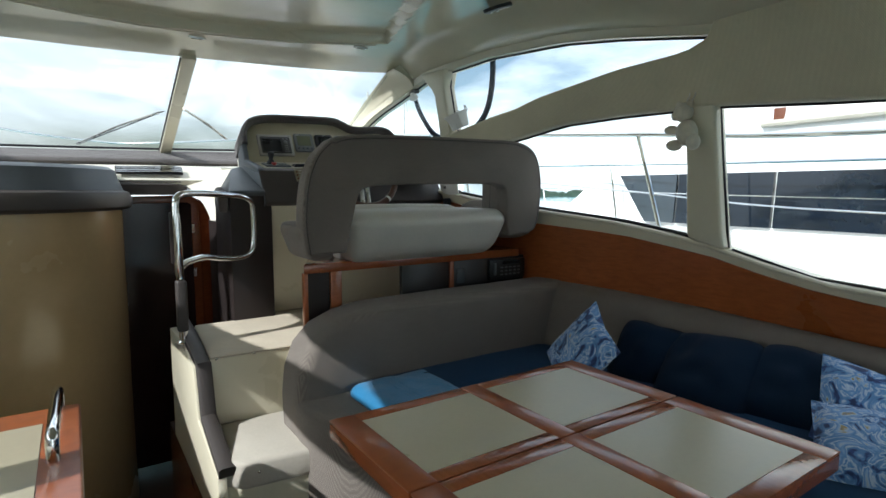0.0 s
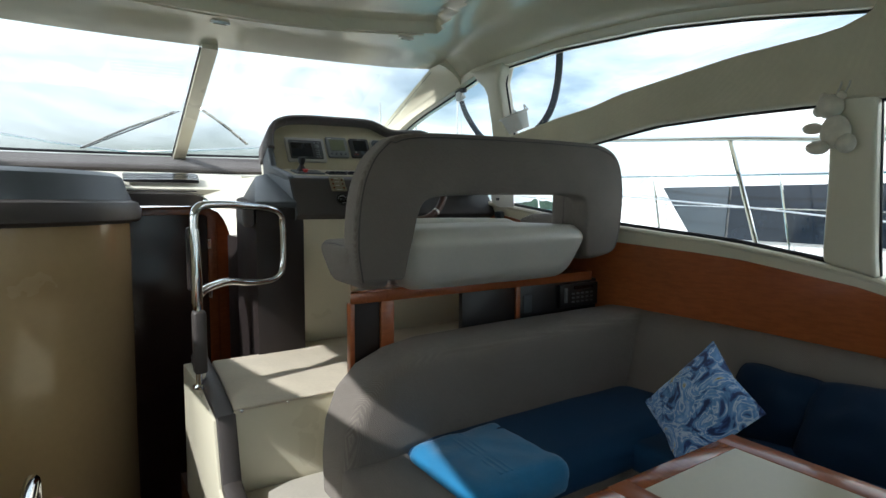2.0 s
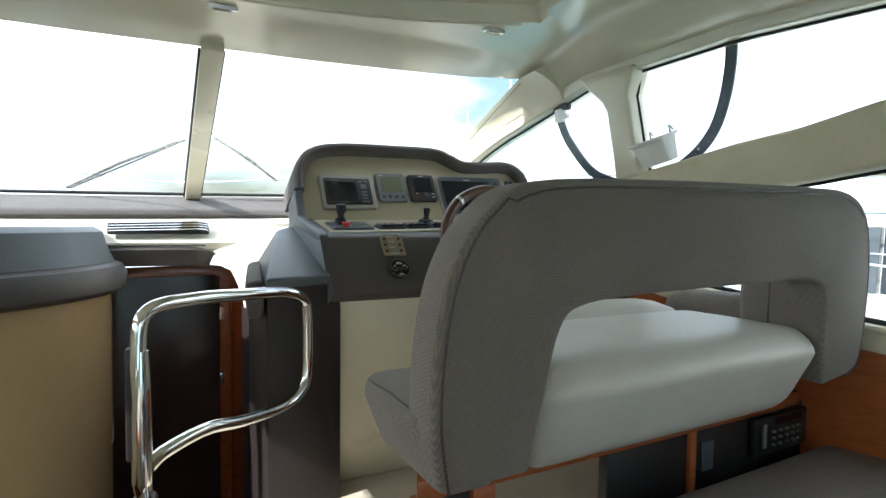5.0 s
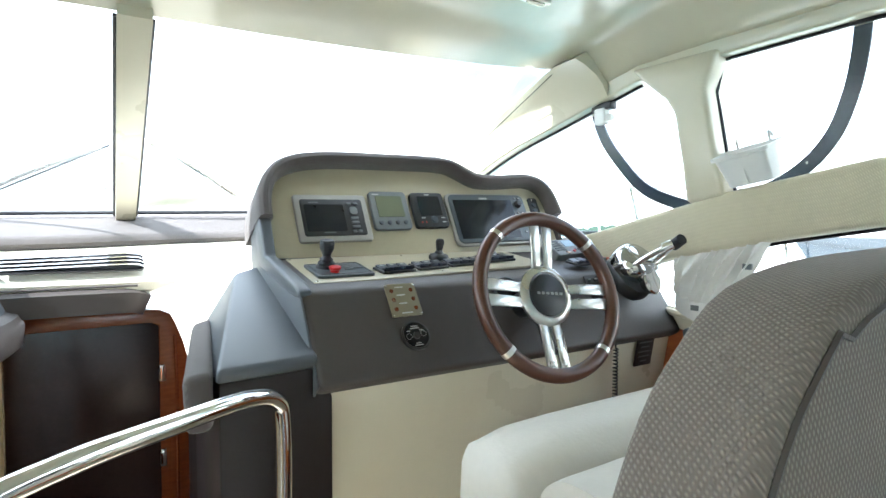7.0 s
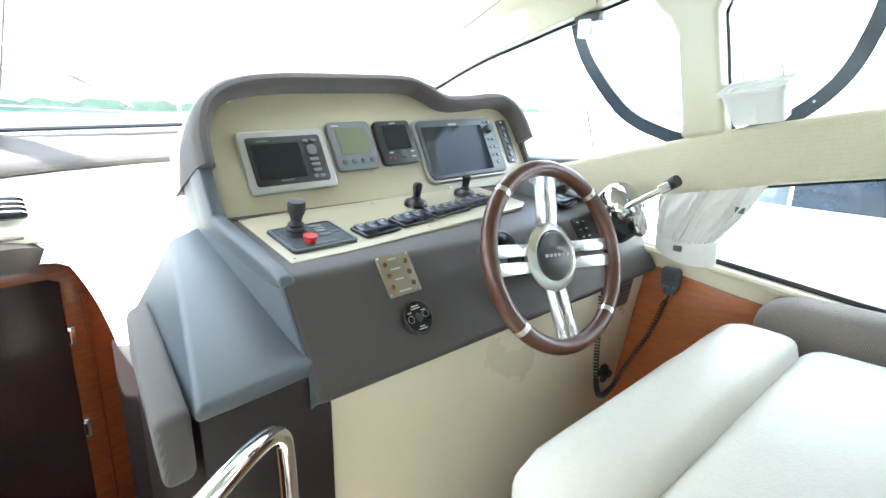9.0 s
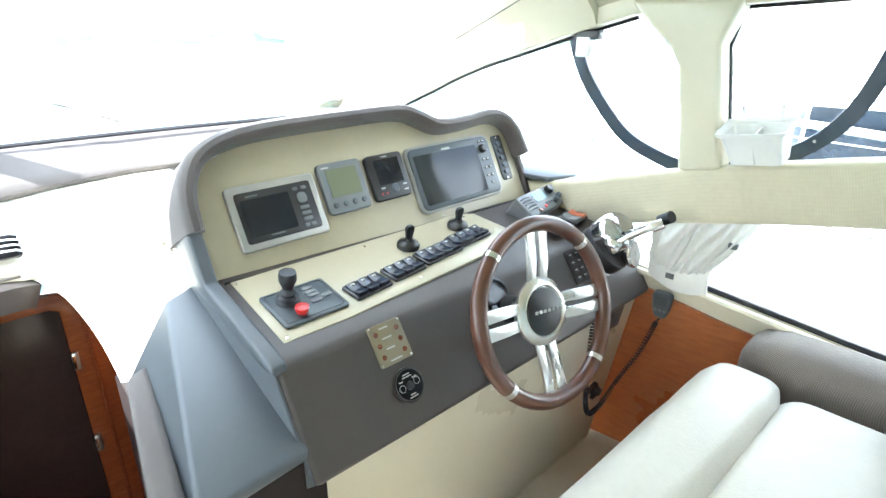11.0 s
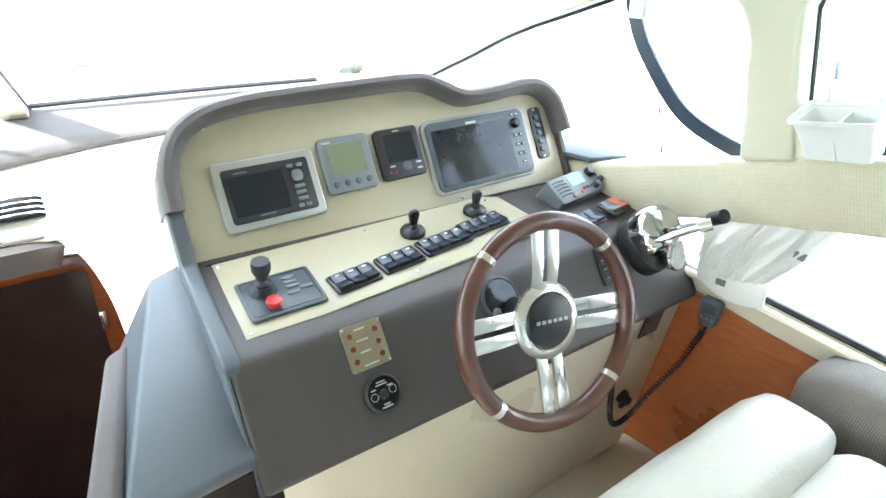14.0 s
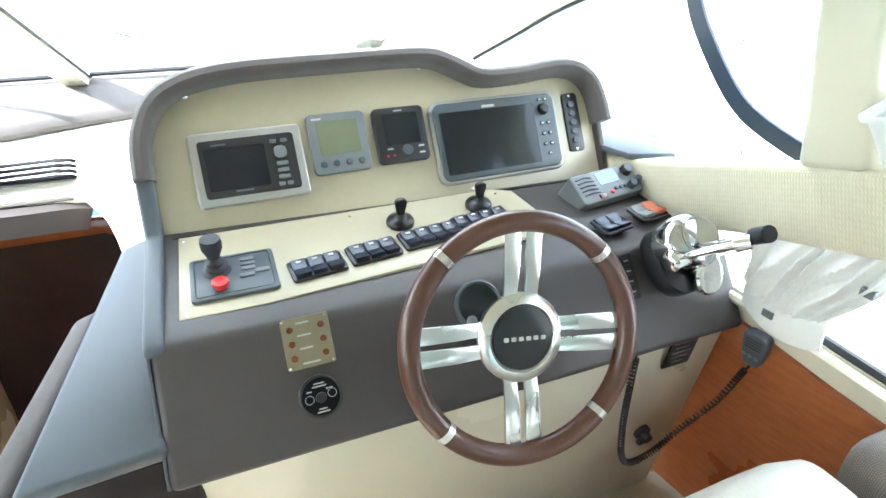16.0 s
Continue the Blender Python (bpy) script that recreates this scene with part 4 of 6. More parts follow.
pillow((2.16, 0.76, 0.545), 0.42, 0.17, pose(0, 0, 0, 44, 5, -84), NAVYCLOTH, "plain navy blue cushion slumped on the sofa back", "sofa cushions", 0.2)
pillow((1.93, 0.44, 0.525), 0.38, 0.13, pose(0, 0, 0, 18, 0, -70), MARBLE, "marbled blue and white cushion lying on the sofa", "sofa cushions")

# ---- galley ----
galley = thing("galley_unit", (-0.42, 3.9, -0.70), "tall curved galley cabinet in cream lacquer with a grey padded top", "cabinet")
GC, GR = Vector((-0.46, 3.92, 0)), 0.70
GM = Matrix.Translation(GC)


def port_cut(bm):
    """Trim a galley part where it meets the port cabin side."""
    bmesh.ops.bisect_plane(bm, geom=bm.verts[:] + bm.edges[:] + bm.faces[:], plane_co=(-0.80, 0, 0), plane_no=(-1, 0, 0), clear_outer=True)
    return bm


part("curved_front", port_cut(lathe([(GR - 0.03, -0.70), (GR, -0.68), (GR, 1.19), (GR - 0.03, 1.20)], GM, 64)), CREAM_WALL, galley)
part("padded_lip", port_cut(lathe([(GR - 0.05, 1.175), (GR + 0.03, 1.182), (GR + 0.052, 1.20), (GR + 0.056, 1.25), (GR + 0.04, 1.285), (GR, 1.30), (0.0, 1.30)], GM, 64)), BROWN, galley, "brown padded lip")
part("raised_top", port_cut(lathe([(GR + 0.01, 1.298), (GR - 0.015, 1.36), (GR - 0.03, 1.415), (GR - 0.06, 1.435), (GR - 0.12, 1.43), (GR - 0.20, 1.41), (0.0, 1.405)], GM, 64)), GREYWING, galley, "blue-grey moulded top rim")
nook = thing("galley_counter", (-0.35, 1.2, 0), "low cherry counter with a cream inset top and steel handle", "counter")
part("carcass", box(-0.9, -0.05, 0.25, 1.81, 0.0, 0.625, 0.004), CREAM_WALL, nook)
part("worktop_edge", box(-0.9, -0.038, 0.25, 1.83, 0.622, 0.66, 0.008, 3), CHERRY, nook, "cherry wood edging")
part("inset", box(-0.85, -0.125, 0.32, 1.70, 0.655, 0.6625, 0.001), INSET, nook, "cream inset worktop")
hnd = smooth_line([(-0.09, 1.80, 0.662), (-0.09, 1.80, 0.705), (-0.09, 1.775, 0.722), (-0.092, 1.62, 0.724), (-0.094, 1.46, 0.722), (-0.095, 1.435, 0.705), (-0.095, 1.435, 0.662)], 6)
part("handle", tube(hnd, 0.015, 14), CHROME, nook, "polished steel handle")

# vent in the dash face, made of chrome and black louvres
vent = thing("dash_vent", (0.45, 4.04, 1.40), "oblong air vent with chrome and black louvres in the dash face", "air vent")
VM = frame_m((0.42, 4.055, 1.43), (1, 0.02, 0), (0, 0.085, 0.062))
part("backing", prism(rounded(0.40, 0.085, 0.012, 4), -0.004, 0.002, VM), BLACK, vent)
for k in range(4):
    yy = -0.028 + 0.019 * k
    part("louvre", tube([VM @ Vector((-0.195, yy, 0.004)), VM @ Vector((0.15, yy, 0.016)), VM @ Vector((0.185, yy, 0.012)), VM @ Vector((0.20, yy, 0.002))], 0.0035, 8, rx=0.007), CHROME, vent)

# ceiling fittings
for x, y in ((0.578, 3.13), (1.47, 2.99)):
    z = ceil_z(x, y)
    lamp = thing("ceiling_spotlight", (x, y, z), "small oblong steel ceiling spotlight, unlit", "spotlight", "ceiling spotlights")
    part("bezel", prism(rounded(0.085, 0.04, 0.012, 4), -0.006, 0.004, Matrix.Translation((x, y, z)) @ pose(0, 0, 0, 8, 0, 0)), BRUSHED, lamp)
    part("lens", prism(rounded(0.055, 0.022, 0.008, 4), -0.0085, -0.004, Matrix.Translation((x, y, z)) @ pose(0, 0, 0, 8, 0, 0)), LCD, lamp)
sp = (1.775, 2.05, ceil_z(1.775, 2.05) - 0.004)
speaker = thing("ceiling_speaker", sp, "black oval loudspeaker in the headliner", "loudspeaker")
SM = Matrix.Translation(sp) @ pose(0, 0, 0, 180, -20, 0) @ Matrix.Diagonal((1.15, 0.9, 1, 1))
part("ring", lathe([(0.035, 0.012), (0.065, 0.016), (0.08, 0.010), (0.085, -0.005)], SM, 32), BLACK, speaker)
part("grille", lathe([(0.0, 0.010), (0.03, 0.012), (0.05, 0.010), (0.06, 0.006)], SM, 24), SLATE, speaker)
part("trim_ring", lathe([(0.046, 0.014), (0.05, 0.018), (0.054, 0.014)], SM, 32), BRUSHED, speaker, "thin bright trim ring")

# ---- helm console ----
console = thing("helm_console", (1.45, 3.2, 0.585), "brown moulded helm console with cream instrument panel and padded hood", "helm console")
YZ = Matrix(((0, 0, 1, 0), (1, 0, 0, 0), (0, 1, 0, 0), (0, 0, 0, 1)))      # outline (y, z) made solid along x
CL, CR = 0.878, 2.05
part("shell", prism([(2.930, 1.232), (3.052, 1.416), (3.085, 1.424), (3.40, 1.478), (3.42, 1.20), (2.985, 1.20)], CL - 0.018, CR, YZ, 0.014, 3), BROWN, console)
part("cheek", prism([(2.938, 1.234), (3.054, 1.416), (3.085, 1.430), (3.335, 1.478), (3.405, 1.612), (3.50, 1.60), (3.46, 1.19), (2.985, 1.19)], CL - 0.0215, CL - 0.016, YZ, 0.002), GREYWING, console, "grey moulded console cheek")
part("cheek_cap", prism([(3.046, 1.402), (3.050, 1.419), (3.085, 1.434), (3.335, 1.482), (3.405, 1.615), (3.47, 1.60), (3.40, 1.45), (3.09, 1.40)], CL - 0.024, CL + 0.008, YZ, 0.007, 3), GREYWING, console, "grey moulded cap beside the switch plate")
part("lower_panel", prism([(2.962, 1.236), (3.072, 0.585), (3.10, 0.585), (2.99, 1.236)], 0.895, 2.03, YZ, 0.002), CREAM, console, "cream lower panel")
part("right_cheek", prism([(3.34, 1.475), (3.43, 1.665), (3.47, 1.66), (3.40, 1.47)], 1.928, 1.945, YZ, 0.004), BROWN, console)

# instrument panel
PU, PV = Vector((1, 0.0, 0.022)), Vector((0, 0.447, 0.894))


def on_panel(x, z, lift=0.0):
    """The pose of a thing on the sloping panel at x and height z; its x runs to starboard and its y up the slope."""
    k = (z - 1.533) / 0.894
    m = frame_m((x, 3.39 + 0.447 * k, z), PU, PV)
    return m @ Matrix.Translation((0, 0, lift))


PM = on_panel(1.40, 1.533) @ Matrix.Translation((-1.40, 0, 0))
top = smooth_line([(0.885, -0.088), (0.885, 0.05), (0.897, 0.14), (0.945, 0.205), (1.06, 0.235), (1.30, 0.240), (1.48, 0.238), (1.545, 0.215), (1.615, 0.180), (1.72, 0.178), (1.845, 0.185), (1.905, 0.155), (1.925, 0.08), (1.925, -0.088)], 5)
pan = [(p[0], p[1]) for p in [Vector((q[0], q[1], 0)) for q in top]]
part("instrument_panel", prism(pan, -0.012, 0.0, PM, 0.001), PANEL, console, "cream satin instrument panel")
hood_path = [PM @ Vector((p[0], p[1], 0)) for p in top if p[1] > 0.025]
nrm = (PM.to_3x3() @ Vector((0, 0, 1)))
sec = [(0.006, -0.02), (0.007, 0.034), (0.002, 0.050), (-0.008, 0.057), (-0.020, 0.055), (-0.029, 0.044), (-0.032, 0.02), (-0.032, -0.15), (-0.004, -0.15)]
part("hood", tube(hood_path, 0.03, up=nrm, section=sec), PAD, console, "taupe padded hood")
# the pale colour stands in for sun on the hood's outer side
part("housing", prism([(u + (0.012 if u < 1.2 else -0.012), v) for u, v in pan], -0.30, -0.013, PM, 0.02), DASHWHITE, console, "housing behind the panel, pale as the hood's sunlit side")
for x, z in ((0.915, 1.463), (0.968, 1.716), (1.475, 1.742), (1.895, 1.690), (1.56, 1.478), (1.925, 1.506)):
    part("screw", lathe([(0, 0.0025), (0.004, 0.002), (0.006, 0.0)], on_panel(x, z), 10), CHROME, console, "chrome screw")

# switch ledge
LU, LV = Vector((1, 0.0, 0.012)), Vector((0, 0.98, 0.172))


def on_ledge(x, y, lift=0.0):
    return frame_m((x, y, 1.4285 + (y - 3.10) * 0.172 / 0.98 + 0.012 * (x - 1.3)), LU, LV) @ Matrix.Translation((0, 0, lift))


LM = on_ledge(0, 3.22)
part("switch_plate", prism([(0.908, -0.118), (1.05, -0.118), (1.63, -0.075), (1.67, -0.05), (1.645, 0.105), (1.60, 0.125), (0.912, 0.125)], -0.004, 0.004, LM, 0.0015), PANEL, console, "cream satin switch plate")
part("groove", box(0.90, 1.93, 3.343, 3.350, 1.455, 1.471), BLACK, console)
for x, y in ((0.92, 3.115), (0.92, 3.33), (1.28, 3.14), (1.25, 3.325), (1.60, 3.32)):
    part("screw", lathe([(0, 0.0022), (0.0025, 0.0018), (0.0035, 0.0)], on_ledge(x, y, 0.004), 8), CHROME, console, "chrome screw")

# side wing and base beside the companionway
bm = bmesh.new()
pts = {"a": (0.800, 3.43, 1.432), "b": (0.868, 3.44, 1.45), "c": (0.868, 2.960, 1.296), "d": (0.667, 2.942, 1.292), "e": (0.668, 2.950, 1.265), "f": (0.70, 3.46, 1.255), "g": (0.868, 3.46, 1.255), "h": (0.868, 2.968, 1.265)}
v = {k: bm.verts.new(p) for k, p in pts.items()}
for f in ("abcd", "adef", "dche", "abgf", "bchg", "efgh"):
    bm.faces.new([v[k] for k in f])
bevel(bm, 0.010, 3, 10)
part("wing", bm, GREYWING, console, "grey moulded wing")
part("wing_base", prism([(0.675, 2.962), (0.90, 2.966), (0.90, 3.45), (0.70, 3.45)], 0.0, 1.268, None, 0.006), BASEBROWN, console, "dark brown base")
part("base_return", prism([(0.722, 3.452), (0.828, 3.452), (0.828, 3.78), (0.722, 3.78)], 0.0, 1.10, None, 0.006), BASEBROWN, console, "dark brown return beside the companionway")
bm = bmesh.new()
lo = [bm.verts.new(p) for p in ((0.615, 2.945, 1.178), (0.664, 2.95, 1.178), (0.735, 3.41, 1.20), (0.686, 3.40, 1.20))]
hi = [bm.verts.new(p) for p in ((0.611, 2.955, 1.283), (0.664, 2.955, 1.290), (0.735, 3.40, 1.322), (0.684, 3.375, 1.314))]
bm.faces.new(lo[::-1])
bm.faces.new(hi)
for i in range(4):
    bm.faces.new((lo[i], lo[(i + 1) % 4], hi[(i + 1) % 4], hi[i]))
bevel(bm, 0.016, 4, 20)
part("side_pad", bm, PAD, console, "brown padded side cap")

# chartplotter with keys
plot = thing("chartplotter", on_panel(1.07, 1.578).translation, "silver-framed chartplotter with a dark screen and side keys", "chartplotter")
M = on_panel(1.07, 1.578)
part("bezel", prism(rounded(0.224, 0.152, 0.010), 0, 0.014, M, 0.005, 3), BEZEL, plot, "satin silver frame")
part("face", prism(rounded(0.190, 0.118, 0.008), 0.010, 0.0165, M, 0.002), BLACK, plot)
part("screen", prism(rounded(0.118, 0.086, 0.003, 2, -0.026, -0.002), 0.0163, 0.0175, M), SCREEN, plot, "dark screen")
for i, (u, w) in enumerate(((0.052, 0.043), (0.074, 0.043))):
    part("key", prism(rounded(0.014, 0.008, 0.002, 2, u, w), 0.016, 0.0195, M, 0.001), GREY, plot)
part("cursor_pad", prism(rounded(0.026, 0.026, 0.010, 4, 0.063, 0.020), 0.016, 0.020, M, 0.002), GREY, plot)
for k in range(3):
    part("key", prism(rounded(0.024, 0.008, 0.002, 2, 0.063, -0.004 - 0.014 * k), 0.016, 0.0195, M, 0.001), GREY, plot)
for u in (0.055, 0.072):
    part("key", prism(rounded(0.013, 0.008, 0.002, 2, u, -0.047), 0.016, 0.0195, M, 0.001), GREY, plot)
for u, w, a in ((-0.055, 0.048, 0.03), (-0.02, -0.049, 0.035)):
    part("marking", prism(rounded(a, 0.003, 0.001, 1, u, w), 0.016, 0.0169, M), GREY, plot)

# autopilot head
pil_ob = thing("autopilot_head", on_panel(1.260, 1.603).translation, "grey autopilot display with a green unlit screen and four keys", "instrument")
M = on_panel(1.260, 1.603)
part("case", prism(rounded(0.128, 0.132, 0.012), 0, 0.016, M, 0.004, 3), GREY, pil_ob)
part("screen", prism(rounded(0.090, 0.072, 0.003, 2, 0, 0.012), 0.0155, 0.0172, M), LCD, pil_ob, "unlit green screen")
for k in range(4):
    part("key", lathe([(0, 0.021), (0.006, 0.0205), (0.0075, 0.016)], M @ Matrix.Translation((-0.042 + 0.028 * k, -0.044, 0)), 14), SLATE, pil_ob)
part("marking", prism(rounded(0.022, 0.004, 0.001, 1, -0.042, 0.054), 0.0158, 0.0168, M), INK, pil_ob)
# depth head
dep = thing("depth_head", on_panel(1.402, 1.606).translation, "dark square instrument display with a round pad", "instrument")
M = on_panel(1.402, 1.606)
part("case", prism(rounded(0.122, 0.126, 0.012), 0, 0.018, M, 0.004, 3), BLACK, dep)
part("screen", prism(rounded(0.082, 0.070, 0.003, 2, 0.002, 0.013), 0.0175, 0.019, M), SCREEN, dep)
part("pad", lathe([(0, 0.023), (0.010, 0.0225), (0.013, 0.018)], M @ Matrix.Translation((0.008, -0.036, 0)), 18), SLATE, dep)
for u in (-0.04, -0.025):
    part("lamp", lathe([(0, 0.0195), (0.003, 0.018)], M @ Matrix.Translation((u, -0.045, 0)), 8), RED, dep)
for u, w in ((-0.032, -0.030), (0.042, -0.030), (0.042, -0.045)):
    part("marking", prism(rounded(0.014, 0.004, 0.001, 1, u, w), 0.0178, 0.0188, M), INK, dep)
part("marking", prism(rounded(0.020, 0.003, 0.001, 1, 0.0, 0.054), 0.0178, 0.0188, M), INK, dep)
# large display
mfd = thing("multifunction_display", on_panel(1.648, 1.581).translation, "large navigation display with a dark screen, knob and side keys", "display")
M = on_panel(1.648, 1.581)
part("bezel", prism(rounded(0.342, 0.198, 0.026), 0, 0.014, M, 0.005, 3), BEZEL, mfd, "silver frame")
part("face", prism(rounded(0.324, 0.182, 0.020), 0.011, 0.021, M, 0.004, 3), SLATE, mfd)
part("screen", prism(rounded(0.250, 0.146, 0.003, 2, -0.024, -0.004), 0.0205, 0.0222, M), SCREEN, mfd, "dark screen")
part("knob", lathe([(0, 0.036), (0.010, 0.035), (0.013, 0.031), (0.015, 0.021)], M @ Matrix.Translation((0.128, 0.052, 0)), 20), BLACK, mfd)
for u, w in ((0.120, 0.018), (0.138, 0.018), (0.120, -0.008), (0.138, -0.008), (0.120, -0.034), (0.138, -0.034), (0.129, -0.058), (0.122, 0.076), (0.138, 0.076)):
    part("key", prism(rounded(0.012, 0.009, 0.003, 3, u, w), 0.0205, 0.0232, M, 0.001), BLACK, mfd)
    part("marking", prism(rounded(0.007, 0.004, 0.001, 1, u, w), 0.0230, 0.0237, M), INK, mfd)
part("marking", prism(rounded(0.034, 0.006, 0.001, 1, -0.02, 0.075), 0.0208, 0.0214, M), INK, mfd)
# breaker strip
strip = thing("breaker_strip", on_panel(1.868, 1.596).translation, "narrow black strip of five push breakers", "switch panel")
M = on_panel(1.868, 1.596)
part("plate", prism(rounded(0.046, 0.150, 0.010), 0, 0.008, M, 0.002), BLACK, strip)
for k in range(5):
    part("breaker", lathe([(0, 0.013), (0.009, 0.0125), (0.0105, 0.007)], M @ Matrix.Translation((0.0, -0.046 + 0.023 * k, 0)) @ Matrix.Diagonal((1.1, 0.8, 1, 1)), 16), SLATE, strip)
for w in (-0.068, 0.068):
    part("screw", lathe([(0, 0.0105), (0.004, 0.008)], M @ Matrix.Translation((0, w, 0)), 8), CHROME, strip)

# bow thruster pad with joystick and stop button
pad = thing("thruster_control", on_ledge(1.003, 3.192).translation, "slate control pad with a black joystick and red stop button", "joystick")
M = on_ledge(1.003, 3.192, 0.004)
part("plate", prism(rounded(0.148, 0.120, 0.008), 0, 0.008, M, 0.002), SLATE, pad)
part("border", tube([M @ Vector((u, w, 0.0085)) for u, w in rounded(0.132, 0.104, 0.006)], 0.0008, 4, True), BLACK, pad)
JM = M @ Matrix.Translation((-0.028, 0.018, 0))
part("boot", lathe([(0.026, 0.008), (0.025, 0.012), (0.020, 0.016), (0.022, 0.020), (0.016, 0.025), (0.017, 0.029), (0.012, 0.034), (0.010, 0.040)], JM, 20), RUBBER, pad, "ribbed rubber boot")
part("joystick", lathe([(0.010, 0.036), (0.013, 0.046), (0.018, 0.058), (0.0185, 0.070), (0.017, 0.078), (0.0, 0.081)], JM, 20), RUBBER, pad, "black joystick knob")
part("stop_button", lathe([(0.011, 0.008), (0.011, 0.014), (0.0145, 0.016), (0.0145, 0.022), (0.0, 0.0245)], M @ Matrix.Translation((-0.024, -0.032, 0)), 20), RED, pad, "red stop button")
for u, w in ((0.026, 0.036), (0.026, 0.022), (0.026, 0.008), (0.022, -0.012), (0.050, -0.004)):
    part("key", prism(rounded(0.026, 0.010, 0.004, 3, u, w), 0.0075, 0.0105, M, 0.001), GREY, pad, "pale grey key")

# rocker switches in groups along the ledge
for gx, count, gy in ((1.150, 3, 3.172), (1.264, 3, 3.186), (1.392, 4, 3.203), (1.52, 4, 3.224)):
    w = 0.0315 * count + 0.010
    M = on_ledge(gx, gy, 0.004) @ pose(0, 0, 0, 0, 0, 6)
    bank = thing("switch_bank", M.translation, "bank of navy rocker switches on a black frame", "switches", "rocker switch banks")
    part("frame", prism(rounded(w, 0.060, 0.006), 0, 0.007, M, 0.002), BLACK, bank)
    for k in range(count):
        u = -w / 2 + 0.005 + 0.0315 * (k + 0.5)
        bm = prism([(-0.024, 0.006), (0.024, 0.006), (0.024, 0.0135), (0.0, 0.0085), (-0.024, 0.017)], u - 0.0142, u + 0.0142, M @ YZ, 0.0015)
        rk = part("rocker", bm, NAVY, bank)
        part("legend", box(u - 0.005, u + 0.005, 0.013, 0.019, 0.0098, 0.0126, m=M), INK, rk, "pale printed legend")

for x, y in ((1.346, 3.268), (1.538, 3.283)):
    M = on_ledge(x, y, 0.004)
    tog = thing("trim_lever", M.translation, "black trim lever with a flat key-shaped grip", "lever", "trim levers")
    part("collar", lathe([(0.030, 0), (0.030, 0.008), (0.026, 0.014), (0.014, 0.018), (0.010, 0.026), (0.0, 0.027)], M, 24), BLACK, tog)
    part("grip", prism([(-0.007, 0.020), (0.007, 0.020), (0.013, 0.050), (0.012, 0.058), (0.006, 0.062), (-0.006, 0.062), (-0.012, 0.058), (-0.013, 0.050)], -0.006, 0.006, M @ Matrix(((1, 0, 0, 0), (0, 0, -1, 0), (0, 1, 0, 0), (0, 0, 0, 1))), 0.003, 3), BLACK, tog)

# face of the console: trim tab plate, round gauge, ignition
FV = Vector((0, 0.123, 0.177))


def on_face(x, z, lift=0.0):
    return frame_m((x, 2.928 + (z - 1.239) * 0.123 / 0.177, z), (1, 0, 0.01), FV) @ Matrix.Translation((0, 0, lift))


M = on_face(1.100, 1.385)
tabs = thing("trim_tab_plate", M.translation, "olive trim plate with six red-brown lamps", "gauge plate")
part("plate", prism(rounded(0.080, 0.086, 0.004), -0.002, 0.003, M, 0.001), OLIVE, tabs)
for u in (-0.026, 0.026):
    for w in (0.024, 0.0, -0.024):
        part("lamp", lathe([(0, 0.0065), (0.004, 0.006), (0.0055, 0.003)], M @ Matrix.Translation((u, w, 0)), 12), DARKWOOD, tabs, "red-brown lamp")
for u, w, a in ((-0.004, 0.033, 0.022), (-0.004, 0.012, 0.024), (-0.004, -0.010, 0.022), (0, -0.035, 0.03)):
    part("marking", prism(rounded(a, 0.003, 0.001, 1, u, w), 0.003, 0.0036, M), INK, tabs)
for u in (-0.036, 0.036):
    for w in (-0.039, 0.039):
        part("screw", lathe([(0, 0.0045), (0.0022, 0.003)], M @ Matrix.Translation((u, w, 0)), 8), CHROME, tabs)
M = on_face(1.104, 1.308)
gauge = thing("round_gauge", M.translation, "round black selector gauge with pale dial marks", "gauge")
part("bezel", lathe([(0.036, -0.002), (0.036, 0.004), (0.033, 0.006), (0.031, 0.004)], M, 32), BLACK, gauge)
part("dial", lathe([(0, 0.005), (0.031, 0.005)], M, 28), SCREEN, gauge)
part("knob", lathe([(0.009, 0.005), (0.0085, 0.009), (0, 0.0095)], M @ Matrix.Translation((0, -0.002, 0)), 18), BLACK, gauge)
for u, w in ((-0.019, -0.002), (0.019, 0.002), (0.0, -0.002)):
    part("mark_ring", lathe([(0.0066, 0.0052), (0.0071, 0.0056), (0.0076, 0.0052)], M @ Matrix.Translation((u, w, 0)), 18, fill=False), INK, gauge)
for u, w, a in ((0, 0.022, 0.018), (0, 0.017, 0.024), (-0.018, 0.011, 0.010), (0.016, 0.011, 0.012), (0, -0.020, 0.014), (0, -0.025, 0.022)):
    part("marking", prism(rounded(a, 0.0022, 0.0008, 1, u, w), 0.005, 0.0056, M), INK, gauge)
M = on_face(1.418, 1.382)
dial = thing("analog_gauge", M.translation, "round dark gauge set in the console behind the wheel", "gauge")
part("bezel", lathe([(0.048, -0.002), (0.048, 0.005), (0.044, 0.008), (0.041, 0.005), (0.0, 0.004)], M, 32), SLATE, dial)
part("glass", lathe([(0, 0.0065), (0.040, 0.006)], M, 28), SCREEN, dial)
part("knob", lathe([(0.010, 0.004), (0.010, 0.010), (0.006, 0.014), (0, 0.014)], M @ Matrix.Translation((-0.022, -0.026, 0)), 14), GREY, dial)
M = on_face(1.752, 1.372)
keys = thing("engine_key_panel", M.translation, "small dark engine key panel with pale marks", "switch panel")
part("plate", prism(rounded(0.062, 0.098, 0.006), -0.002, 0.003, M, 0.001), BASEBROWN, keys)
